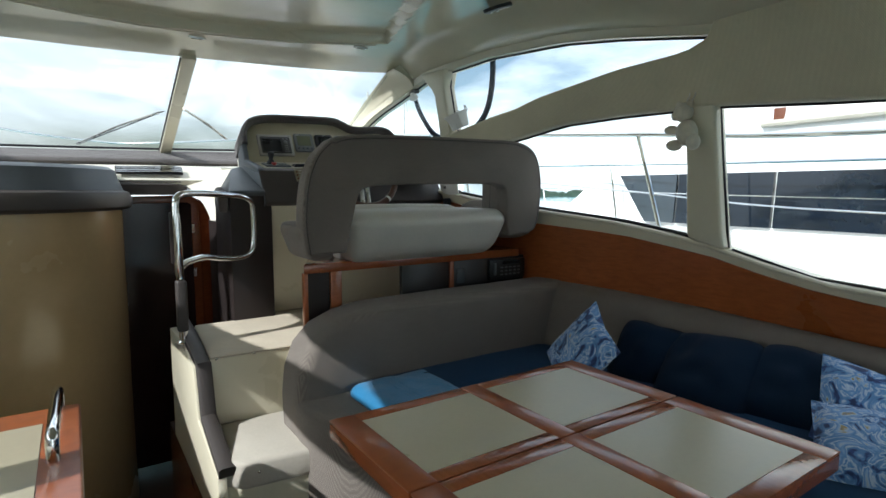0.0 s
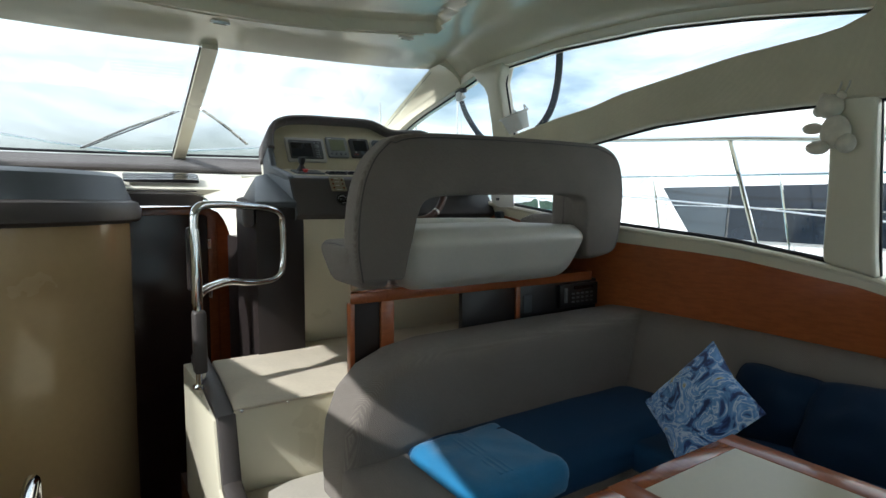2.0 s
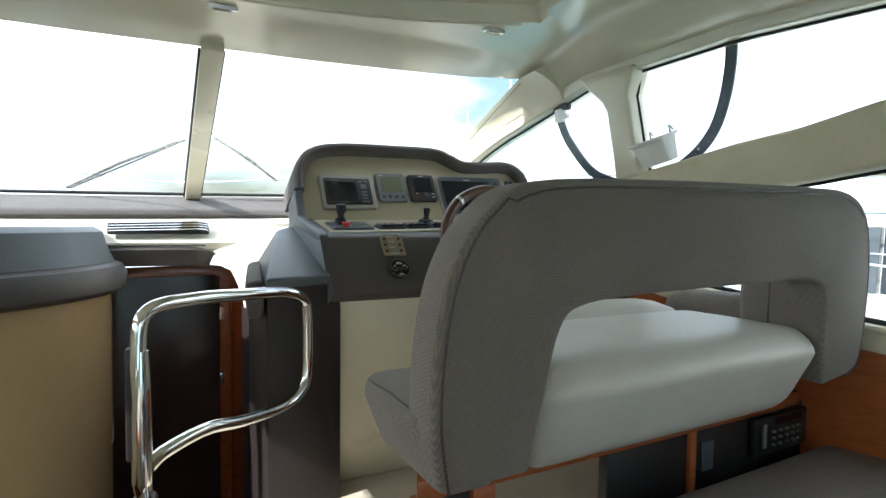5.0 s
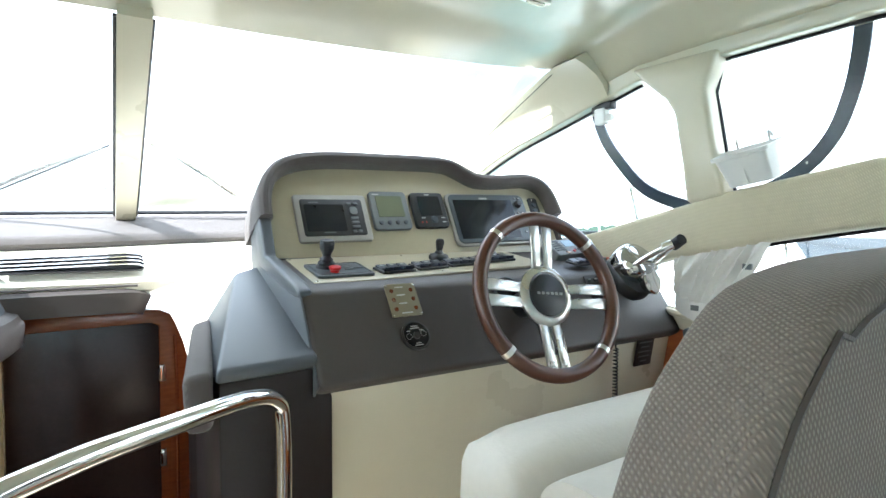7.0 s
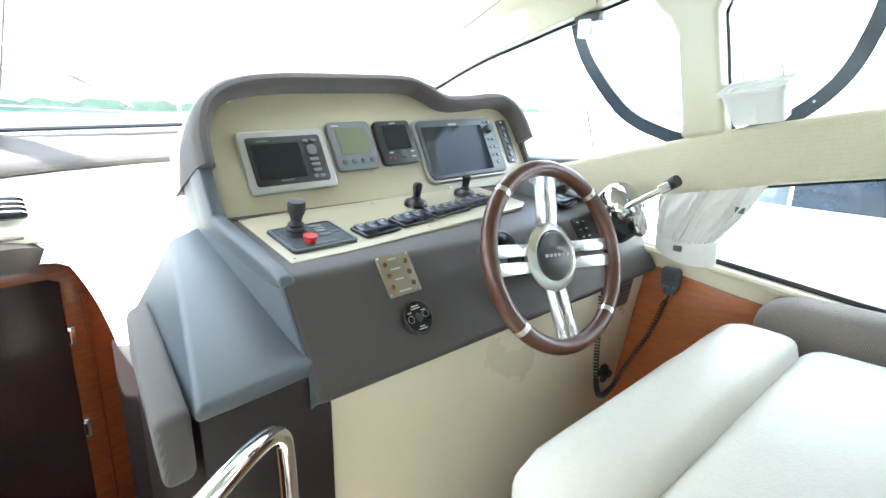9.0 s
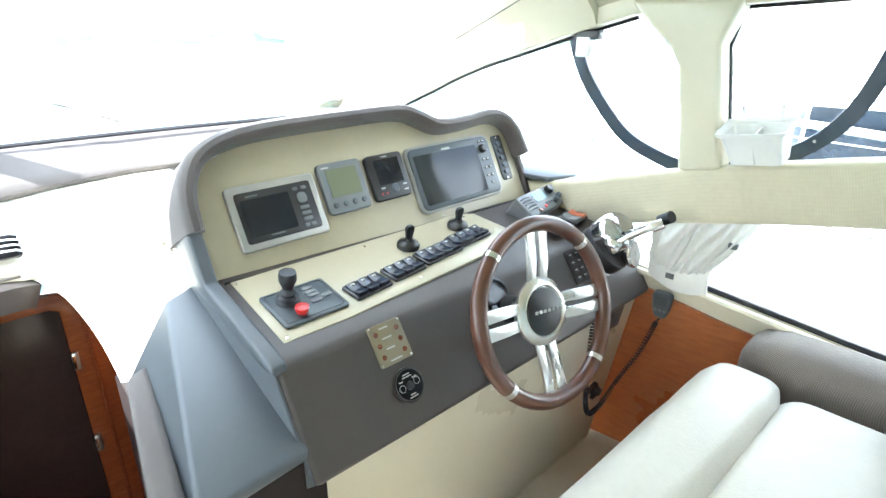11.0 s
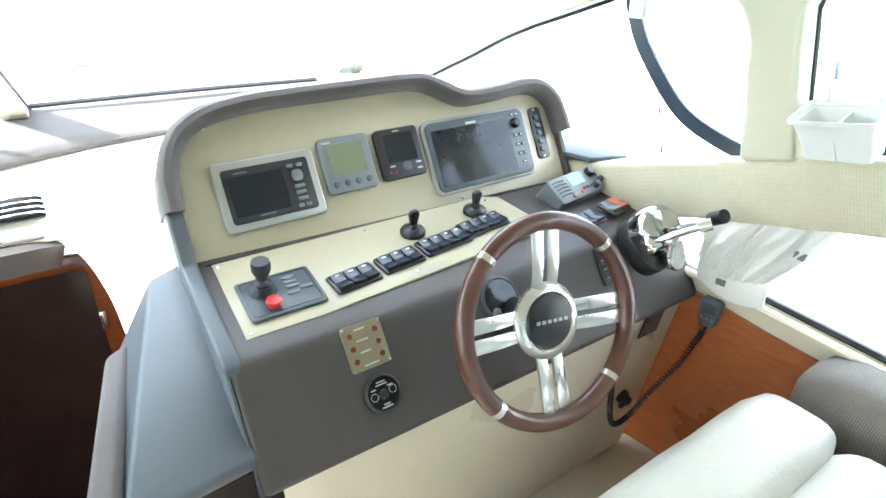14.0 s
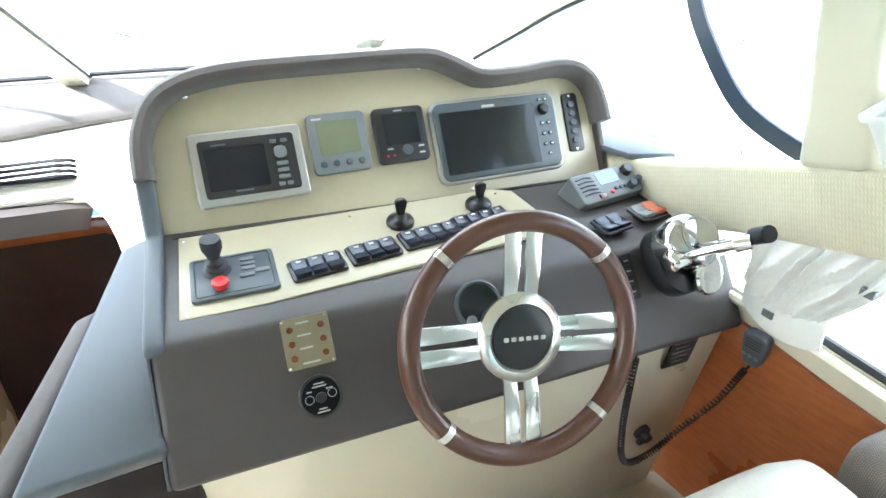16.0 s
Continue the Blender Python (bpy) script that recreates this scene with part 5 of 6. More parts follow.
for u in (-0.014, 0.014):
    for w in (-0.034, -0.012, 0.010, 0.032):
        k = part("key", prism(rounded(0.020, 0.014, 0.003, 2, u, w), 0.002, 0.005, M, 0.001), BLACK, keys)
        part("marking", prism(rounded(0.012, 0.003, 0.001, 1, u, w + 0.002), 0.005, 0.0056, M), INK, k)

# steering wheel
WC = Vector((1.436, 2.887, 1.393))
WN = Vector((-0.076, -1.0, 0.376)).normalized()
WU = Vector((1, -0.03, -0.12))
WU = (WU - WN * WU.dot(WN)).normalized()
WV = WN.cross(WU)
WM = Matrix(((WU.x, WV.x, WN.x, WC.x), (WU.y, WV.y, WN.y, WC.y), (WU.z, WV.z, WN.z, WC.z), (0, 0, 0, 1)))
wheel = thing("steering_wheel", WC, "dark varnished wooden steering wheel with polished twin spokes", "steering wheel")
R = 0.1995
ring = [WM @ Vector((R * math.cos(2 * math.pi * k / 72), R * math.sin(2 * math.pi * k / 72), 0.0)) for k in range(72)]
part("rim", tube(ring, 0.0185, 16, True, up=WN), WALNUT, wheel, "dark varnished wooden rim")
for a in (45, 135, 225, 315):
    seg = [WM @ Vector((R * math.cos(radians(a + d)), R * math.sin(radians(a + d)), 0)) for d in (-1.8, -0.6, 0.6, 1.8)]
    part("ferrule", tube(seg, 0.0192, 16, up=WN), BRUSHED, wheel, "silver band")
for a in (0, 90, 180, 270):
    for o in (-0.019, 0.019):
        A = WM @ pose(0, 0, 0, 0, 0, a)
        bm = prism([(0.06, -0.012), (0.115, -0.0135), (0.190, -0.0145), (0.190, 0.0145), (0.115, 0.0135), (0.06, 0.012)], -0.004, 0.003, None, 0.002)
        for v in bm.verts:
            v.co.z += 0.018 * math.sin(min(max((v.co.x - 0.06) / 0.13, 0), 1) * math.pi / 2) - 0.020
            v.co.y += o
        bm.transform(A)
        part("spoke", bm, BRUSHED, wheel, "polished metal spoke")
HM = WM @ Matrix.Translation((0, 0, -0.032))
part("hub", lathe([(0.040, -0.045), (0.050, -0.02), (0.070, 0.000), (0.078, 0.010), (0.078, 0.018), (0.070, 0.026), (0.060, 0.028), (0.056, 0.024)], HM, 40), BRUSHED, wheel, "polished hub ring")
part("horn_cap", lathe([(0.057, 0.022), (0.053, 0.028), (0.035, 0.032), (0.0, 0.034)], HM, 36), BLACK, wheel, "glossy black centre cap")
for k in range(6):
    part("emblem", prism(rounded(0.0085, 0.0070, 0.001, 1, -0.0338 + 0.0135 * k, 0.002), 0.0330, 0.0344, HM), INK, wheel, "pale emblem bar")
part("column", lathe([(0.034, -0.16), (0.036, -0.045)], WM, 24), BLACK, wheel)

# starboard side of the console: radio, rockers, throttle
radio = thing("marine_radio", (1.86, 3.27, 1.48), "slate marine radio with a pale blue screen and knobs", "radio")
M = frame_m((1.862, 3.245, 1.488), (1, 0.14, 0.03), (-0.1, 0.70, 0.50))
part("case", prism(rounded(0.195, 0.082, 0.010), -0.06, 0.006, M, 0.004, 3), GREY, radio)
part("screen", prism(rounded(0.062, 0.034, 0.003, 2, 0.008, 0.016), 0.0055, 0.0072, M), mat("blue_lcd", (0.16, 0.27, 0.36), 0.2, coat=0.3), radio, "pale blue screen")
for k in range(5):
    part("grille_slot", tube([M @ Vector((-0.085, 0.026 - 0.011 * k, 0.0065)), M @ Vector((-0.062, 0.029 - 0.011 * k, 0.0075)), M @ Vector((-0.038, 0.026 - 0.011 * k, 0.0065))], 0.0022, 6), SLATE, radio)
for u, w, r in ((0.072, 0.020, 0.015), (0.084, -0.014, 0.010), (0.060, -0.022, 0.011)):
    part("knob", lathe([(r, 0.004), (r * 0.95, 0.018), (r * 0.8, 0.022), (0, 0.0225)], M @ Matrix.Translation((u, w, 0)), 18), BLACK if r > 0.012 else SLATE, radio)
part("red_key", lathe([(0.005, 0.004), (0.005, 0.010), (0, 0.0105)], M @ Matrix.Translation((-0.002, -0.026, 0)), 12), RED, radio)
for u in (0.014, 0.029, 0.044):
    part("key", lathe([(0.005, 0.004), (0.0045, 0.0095), (0, 0.010)], M @ Matrix.Translation((u, -0.018, 0)), 12), SLATE, radio)
part("warning_key", box(-0.046, -0.026, -0.036, -0.024, 0.005, 0.009, 0.001, m=M), DARKWOOD, radio)
for x, y, mats, lab in ((1.79, 3.125, (NAVY, NAVY), "pair of navy rocker switches"), (1.905, 3.145, (GREY, ORANGE), "grey and orange rocker switch pair")):
    M = on_ledge(x, y, 0.004) @ pose(0, 0, 0, 0, 0, 8)
    bank = thing("switch_bank", M.translation, lab + " on the console", "switches", "rocker switch banks")
    part("frame", prism(rounded(0.082, 0.060, 0.006), 0, 0.007, M, 0.002), BLACK, bank)
    for k in range(2):
        u = -0.018 + 0.036 * k
        part("rocker", prism([(-0.024, 0.006), (0.024, 0.006), (0.024, 0.0135), (0.0, 0.0085), (-0.024, 0.017)], u - 0.0165, u + 0.0165, M @ YZ, 0.0015), mats[k], bank)

thr = thing("throttle_control", (1.90, 2.985, 1.42), "polished chrome throttle control with a black-tipped lever", "throttle")
TM = frame_m((1.866, 2.992, 1.420), (1, 0.10, 0), (0, 0.60, 0.62))
part("base_gasket", prism(rounded(0.140, 0.150, 0.055, 8), -0.035, 0.006, TM @ Matrix.Translation((0.0, -0.006, 0)), 0.004), BLACK, thr)
bm = lathe([(0.072, 0.004), (0.073, 0.028), (0.070, 0.046), (0.062, 0.060), (0.050, 0.067), (0.046, 0.066), (0.040, 0.070), (0.0, 0.072)], TM @ Matrix.Translation((0.0, 0.016, 0)) @ Matrix.Diagonal((0.98, 0.84, 1, 1)), 40)
part("housing", bm, DARK_CHROME, thr, "polished chrome housing")
GM2 = TM @ Matrix.Translation((0.014, -0.058, 0.030)) @ pose(0, 0, 0, 26, 0, 0)
part("gauge_ring", lathe([(0.028, -0.02), (0.040, -0.004), (0.041, 0.006), (0.037, 0.011), (0.032, 0.008)], GM2, 32), CHROME, thr)
part("gauge_face", lathe([(0.0, 0.0075), (0.033, 0.0075)], GM2, 28), SCREEN, thr, "dark dial face")
for k in (-1, 0, 1):
    part("mark_ring", lathe([(0.0055, 0.0078), (0.0064, 0.0084), (0.0073, 0.0078)], GM2 @ Matrix.Translation((0.016 * k, 0.004 * abs(k) - 0.004, 0)), 14, fill=False), INK, thr)
part("pivot", tube([TM @ Vector((-0.070, -0.012, 0.040)), TM @ Vector((0.066, -0.012, 0.040))], 0.019, 20), CHROME, thr)
part("pivot_cap", lathe([(0.021, 0.0), (0.022, 0.008), (0.016, 0.015), (0.006, 0.018), (0.0, 0.018)], TM @ Matrix.Translation((-0.066, -0.012, 0.040)) @ pose(0, 0, 0, 0, -90, 0), 20), CHROME, thr)
lever = smooth_line([(1.822, 2.955, 1.440), (1.832, 2.925, 1.462), (1.848, 2.890, 1.486), (1.862, 2.864, 1.503), (1.868, 2.856, 1.509)], 6)
part("lever", tube(lever, 0.0085, 14, rx=0.014), CHROME, thr, "polished lever")
part("lever_tip", tube([(1.858, 2.870, 1.500), (1.866, 2.858, 1.508), (1.872, 2.850, 1.513)], 0.0145, 14), CHROME, thr)
lever = smooth_line([(1.920, 2.962, 1.446), (1.918, 2.930, 1.468), (1.913, 2.893, 1.494), (1.908, 2.868, 1.511)], 6)
part("lever", tube(lever, 0.0085, 14, rx=0.014), CHROME, thr, "polished lever")
part("grip", tube([(1.909, 2.874, 1.507), (1.906, 2.858, 1.517), (1.902, 2.842, 1.527)], 0.0165, 16), RUBBER, thr, "black rubber grip")

plq = thing("builder_plate", (1.90, 2.985, 1.16), "small black data plate with pale lines of print", "plate")
M = frame_m((1.905, 2.963, 1.185), (1, 0, 0), (0, -0.11, 0.65))
part("plate", prism(rounded(0.078, 0.105, 0.003), -0.002, 0.002, M, 0.0006), BLACK, plq)
for k, a in enumerate((0.05, 0.062, 0.04, 0.058, 0.05, 0.03)):
    part("print_line", prism(rounded(a, 0.004, 0.001, 1, 0, 0.038 - 0.015 * k), 0.002, 0.0026, M), GREY, plq)
plug = thing("panel_plug", (1.868, 3.01, 0.92), "small black socket with a hanging lead on the lower panel", "socket")
M = frame_m((1.868, 2.99, 0.925), (1, 0, 0), (0, -0.11, 0.65))
part("body", lathe([(0.022, 0.0), (0.022, 0.010), (0.014, 0.016), (0.012, 0.03), (0.0, 0.031)], M, 18), BLACK, plug)
part("tongue", box(-0.012, 0.012, -0.035, -0.01, 0.006, 0.02, 0.004, m=M), BLACK, plug)

# microphone on the wood side panel, with its coiled lead
mic = thing("radio_microphone", (2.035, 2.88, 1.20), "slate radio hand microphone hung on the wood panelling", "microphone")
MX = side_x(2.88, 1.2) - 0.014
M = frame_m((MX, 2.885, 1.205), (0.1, -1, 0.0), (-0.1, 0, 1))
if M.to_3x3().col[2].x > 0:
    M = M @ pose(0, 0, 0, 0, 180, 0)
part("body", prism([(-0.030, 0.035), (-0.022, 0.045), (0.022, 0.045), (0.030, 0.035), (0.026, -0.010), (0.016, -0.042), (-0.016, -0.042), (-0.026, -0.010)], 0.0, 0.028, M, 0.007, 3), SLATE, mic)
for k in range(4):
    part("slot", box(-0.018, 0.018, 0.028 - 0.007 * k, 0.030 - 0.007 * k, 0.0275, 0.029, m=M), BLACK, mic)
for u in (-0.014, 0.0, 0.014):
    part("key", lathe([(0.0055, 0.027), (0.005, 0.0305), (0, 0.031)], M @ Matrix.Translation((u, -0.012, 0)), 12), GREY, mic)
lead = smooth_line([M @ Vector((0, -0.045, 0.014)), (2.035, 2.895, 1.13), (2.01, 2.92, 1.03), (1.95, 2.95, 0.935), (1.88, 2.955, 0.88), (1.815, 2.955, 0.872), (1.782, 2.955, 0.915), (1.767, 2.955, 1.02), (1.765, 2.955, 1.12), (1.765, 2.955, 1.22)], 14)
coil = []
total = len(lead)
for i in range(total * 6):
    f = i / 6
    a = lead[min(int(f), total - 1)]
    b = lead[min(int(f) + 1, total - 1)]
    p = a.lerp(b, f - int(f))
    d = (b - a).normalized() if (b - a).length > 1e-6 else Vector((0, 0, 1))
    s = d.orthogonal().normalized()
    amp = 0.0065 if 12 < f < total - 4 else 0.0008
    ang = i * 0.8
    coil.append(p + (s * math.cos(ang) + d.cross(s) * math.sin(ang)) * amp)
part("coiled_lead", tube(coil, 0.0024, 5), RUBBER, mic, "black coiled lead")

# white cotton cloth tucked under the arch
cloth = thing("tucked_cloth", (2.03, 2.82, 1.38), "white pleated cotton cloth with a band tucked under the arch", "cloth")
bm = bmesh.new()
rows = []
nu, nv = 70, 16
for i in range(nu + 1):
    u = i / nu
    row = []
    for j in range(nv + 1):
        w = j / nv
        y = 2.93 - (0.272 - 0.107 * w) * u - 0.012 * math.sin(w * math.pi) * (u - 0.5)
        topz = lerp(y, ARCH_LOW) + 0.012
        z = topz + (1.352 - 0.016 * math.sin(u * math.pi) - topz) * w
        ph = 2 * (u * 23 + 2.6 * w + 2.2 * noise.noise(Vector((u * 4, w * 1.5, 0))))
        fold = (0.5 + 0.5 * math.cos(ph)) ** 1.3 * 0.034 * (1 - 0.5 * w) * min(1.0, 0.25 + 3 * w) + 0.008 * noise.noise(Vector((u * 9, w * 4, 1.3)))
        bulge = 0.026 * math.sin(w * math.pi * 0.6) * math.sin(min(max(u, 0.02), 0.98) * math.pi) ** 0.5
        row.append(bm.verts.new((side_x(y, z) - 0.022 - bulge - fold, y, z)))
    rows.append(row)
for a, b in zip(rows, rows[1:]):
    for j in range(nv):
        bm.faces.new((a[j], b[j], b[j + 1], a[j + 1]))
ext = bmesh.ops.extrude_face_region(bm, geom=bm.faces[:])
bmesh.ops.translate(bm, verts=[q for q in ext["geom"] if isinstance(q, bmesh.types.BMVert)], vec=(0.004, 0, 0))
part("pleats", bm, CANVAS, cloth)
bm = bmesh.new()
rows = []
for i in range(41):
    u = i / 40
    y = 2.935 - 0.17 * u
    base = 1.302 - 0.026 * math.sin(u * math.pi * 0.8) - 0.008 * u
    row = []
    for w in (0.0, 0.33, 0.66, 1.0):
        z = base + (0.058 + 0.014 * u) * w
        row.append(bm.verts.new((side_x(y, z) - 0.026 - 0.024 * math.sin(min(max(u, 0.02), 0.98) * math.pi) ** 0.6 - 0.004 * math.sin(w * 3.1), y, z)))
    rows.append(row)
for a, b in zip(rows, rows[1:]):
    for j in range(3):
        bm.faces.new((a[j], b[j], b[j + 1], a[j + 1]))
ext = bmesh.ops.extrude_face_region(bm, geom=bm.faces[:])
bmesh.ops.translate(bm, verts=[q for q in ext["geom"] if isinstance(q, bmesh.types.BMVert)], vec=(0.006, 0, 0))
part("band", bm, CANVAS, cloth, "smooth white cloth band")
for y, z in ((2.862, 1.318), (2.712, 1.452)):
    part("fastener", box(side_x(y, z) - 0.056, side_x(y, z) - 0.046, y - 0.012, y + 0.012, z - 0.008, z + 0.008, 0.001), GREY, cloth, "grey square tab")

# white basket on the arch beside the post
basket = thing("tidy_basket", (2.06, 2.72, 1.70), "white plastic tidy basket beside the window post", "basket")
bm = bmesh.new()
prof = [(0.0, 0.060, 0.028), (0.045, 0.066, 0.035), (0.082, 0.072, 0.042), (0.084, 0.080, 0.048), (0.094, 0.081, 0.049)]
BC = Vector((2.02, 2.695, 1.675))
rings = []
for inner in (0, 1):
    for h, a, b in (prof if not inner else prof[::-1]):
        t = 0.003 * inner
        rings.append([bm.verts.new(BC + Vector((-(b - t) * v_ * 1.0, u_ * (a - t) / 0.5 * 0.5, max(h, 0.004 * inner)))) for u_, v_ in [(2 * p[0], 2 * p[1]) for p in rounded(1.0, 1.0, 0.12, 4)]])
for a, b in zip(rings, rings[1:]):
    n = len(a)
    for k in range(n):
        bm.faces.new((a[k], a[(k + 1) % n], b[(k + 1) % n], b[k]))
bm.faces.new(rings[0])
bm.faces.new(rings[-1])
BT = Matrix.Translation(BC + Vector((-0.012, 0.0, 0.012))) @ pose(0, 0, 0, -9, -20, 0) @ Matrix.Translation(-BC)
bm.transform(BT)
part("tub", bm, WHITE_PLASTIC, basket)
part("divider", box(BC.x - 0.036, BC.x + 0.036, BC.y - 0.002, BC.y + 0.002, BC.z + 0.004, BC.z + 0.075, 0.0, 2, BT), WHITE_PLASTIC, basket)
for dy in (-0.045, 0.045):
    part("hook", tube(smooth_line([BT @ (BC + Vector((0.046, dy, 0.092))), BT @ (BC + Vector((0.052, dy, 0.118))), BT @ (BC + Vector((0.064, dy, 0.10)))], 4), 0.004, 6), WHITE_PLASTIC, basket)

# dark curved strip outside the post and its white clamp
arcp = [(3.285, 1.985), (3.262, 1.91), (3.215, 1.825), (3.105, 1.70), (2.99, 1.643), (2.89, 1.625), (2.74, 1.655), (2.628, 1.715), (2.555, 1.797), (2.515, 1.90), (2.495, 2.0), (2.488, 2.075)]
arc = thing("curved_strip", (2.07, 2.88, 1.62), "dark navy curved strip hanging across the side window", "window strip")
part("strip", tube(smooth_line([(side_x(y, z) + 0.055, y, z) for y, z in arcp], 6), 0.006, section=[(-0.019, -0.004), (0.019, -0.004), (0.019, 0.004), (-0.019, 0.004)], up=(1, 0, 0)), NAVYBAND, arc)
for y, z in ((2.61, 1.735), (2.70, 1.675)):
    part("rivet", lathe([(0, 0.002), (0.004, 0.0)], Matrix.Translation((side_x(y, z) + 0.05, y, z)) @ pose(0, 0, 0, 0, -90, 0), 8), INK, arc)
clip = thing("window_clip", (1.99, 3.24, 1.95), "white plastic clip at the top of the window strip", "clip")
part("clip_body", box(1.960, 1.990, 3.185, 3.232, 1.915, 1.970, 0.005), WHITE_PLASTIC, clip)
part("clip_jaw", box(1.962, 1.994, 3.160, 3.245, 1.962, 1.988, 0.004), BLACK, clip, "black jaw")
part("clip_foot", box(1.965, 1.985, 3.160, 3.186, 1.925, 1.945, 0.003), WHITE_PLASTIC, clip)

# white plush toy on the pillar, one plain mesh
def ball(c, r, sx=1, sy=1, sz=1):
    bm = bmesh.new()
    bmesh.ops.create_uvsphere(bm, u_segments=18, v_segments=12, radius=r)
    for v in bm.verts:
        v.co *= 1 + 0.05 * noise.noise(v.co * 60)
    bm.transform(Matrix.Translation(c) @ Matrix.Diagonal((sx, sy, sz, 1)))
    return bm


tx = side_x(1.25, 1.55) - 0.075
toy = join(ball((tx, 1.265, 1.625), 0.040), ball((tx - 0.012, 1.29, 1.612), 0.020), ball((tx, 1.245, 1.54), 0.046, 0.9, 0.95, 1.2), ball((tx - 0.02, 1.305, 1.555), 0.021, 1, 1.5, 0.9), ball((tx - 0.025, 1.285, 1.49), 0.026, 1, 1.35, 0.9), ball((tx - 0.01, 1.21, 1.50), 0.027, 1, 1.1, 1.2), ball((tx, 1.235, 1.66), 0.016), ball((tx, 1.285, 1.66), 0.014))
solo("plush_toy", toy, PLUSH, (tx, 1.25, 1.47), "small white plush toy hung on the window pillar", "toy")
for dy in (-0.012, 0.012):
    solo("hanging_ring", tube([(side_x(1.22, 1.70) - 0.05, 1.22 + dy, 1.70), (side_x(1.22, 1.68) - 0.055, 1.22 + dy, 1.69), (side_x(1.22, 1.67) - 0.07, 1.225 + dy, 1.665)], 0.003, 6), BRUSHED, (side_x(1.22, 1.7) - 0.05, 1.22 + dy, 1.69), "small metal hook on the pillar", "hook")
# dark corner piece at the forward window foot
setting("trim_window_corner", prism([(1.95, 3.28), (2.06, 3.24), (2.10, 3.36), (1.98, 3.62), (1.90, 3.55)], 1.528, 1.545, None, 0.004), GREYWING, "dark corner plate at the side window foot", "trim")
# small steel lamp on the dash in front of the hood
dl = thing("dash_compass", (1.425, 3.755, 1.62), "small chrome and white domed compass on the dash", "compass")
CM = Matrix.Translation((1.425, 3.755, 1.618))
part("base", lathe([(0.078, 0.0), (0.078, 0.12), (0.085, 0.128), (0.085, 0.142), (0.078, 0.15)], CM, 32), GREY, dl, "grey compass base ring")
part("dome", lathe([(0.078, 0.15), (0.072, 0.178), (0.052, 0.20), (0.026, 0.210), (0, 0.213)], CM, 32), CHROME, dl, "chrome dome")

# ---- outside ----
def water_mat():
    m = mat("harbour_water", (0.09, 0.27, 0.29), 0.12, vary=0.3, scale=0.05)
    n, l = nodes_of(m)
    b = n["Principled BSDF"]
    tc = n.new("ShaderNodeTexCoord")
    w = n.new("ShaderNodeTexNoise")
    w.inputs["Scale"].default_value, w.inputs["Detail"].default_value = 1.6, 6.0
    l.new(tc.outputs["Object"], w.inputs["Vector"])
    bp = n.new("ShaderNodeBump")
    bp.inputs["Strength"].default_value, bp.inputs["Distance"].default_value = 0.6, 0.08
    l.new(w.outputs["Fac"], bp.inputs["Height"])
    l.new(bp.outputs[0], b.inputs["Normal"])
    return m


bm = bmesh.new()
bmesh.ops.create_grid(bm, x_segments=2, y_segments=2, size=4000)
bm.transform(Matrix.Translation((0, 0, -1.3)))
setting("water", bm, water_mat(), "turquoise harbour water reaching the horizon", "water")

# own hull, side decks, foredeck and rails
deck = []
for y in steps(-3.2, 9.5, 26):
    h = lerp(y, [(-3.2, 2.15), (3, 2.1), (5, 1.75), (7, 1.15), (8.6, 0.5), (9.5, 0.05)])
    deck.append((y, h))
bm = bmesh.new()
rows = []
for y, h in deck:
    z = lerp(y, [(-3.2, 0.60), (3, 0.72), (4.7, 1.15), (9.5, 1.30)])
    crown = 0.30 if y > 4.7 else 0.0
    rows.append([bm.verts.new((CX - h - 0.05, y, z - 1.9)), bm.verts.new((CX - h, y, z)), bm.verts.new((CX - h * 0.55, y, z + crown * 0.8 if y > 4.6 else z)), bm.verts.new((CX, y, z + crown if y > 4.6 else z)), bm.verts.new((CX + h * 0.55, y, z + crown * 0.8 if y > 4.6 else z)), bm.verts.new((CX + h, y, z)), bm.verts.new((CX + h + 0.05, y, z - 1.9))])
for i in range(len(rows) - 1):
    a, b = rows[i], rows[i + 1]
    for k in range(6):
        if k in (2, 3, 1, 4) and deck[i][0] < 4.6:
            continue
        bm.faces.new((a[k], a[k + 1], b[k + 1], b[k]))
setting("deck_fore", bm, GELWHITE, "white moulded foredeck and hull side", "deck")
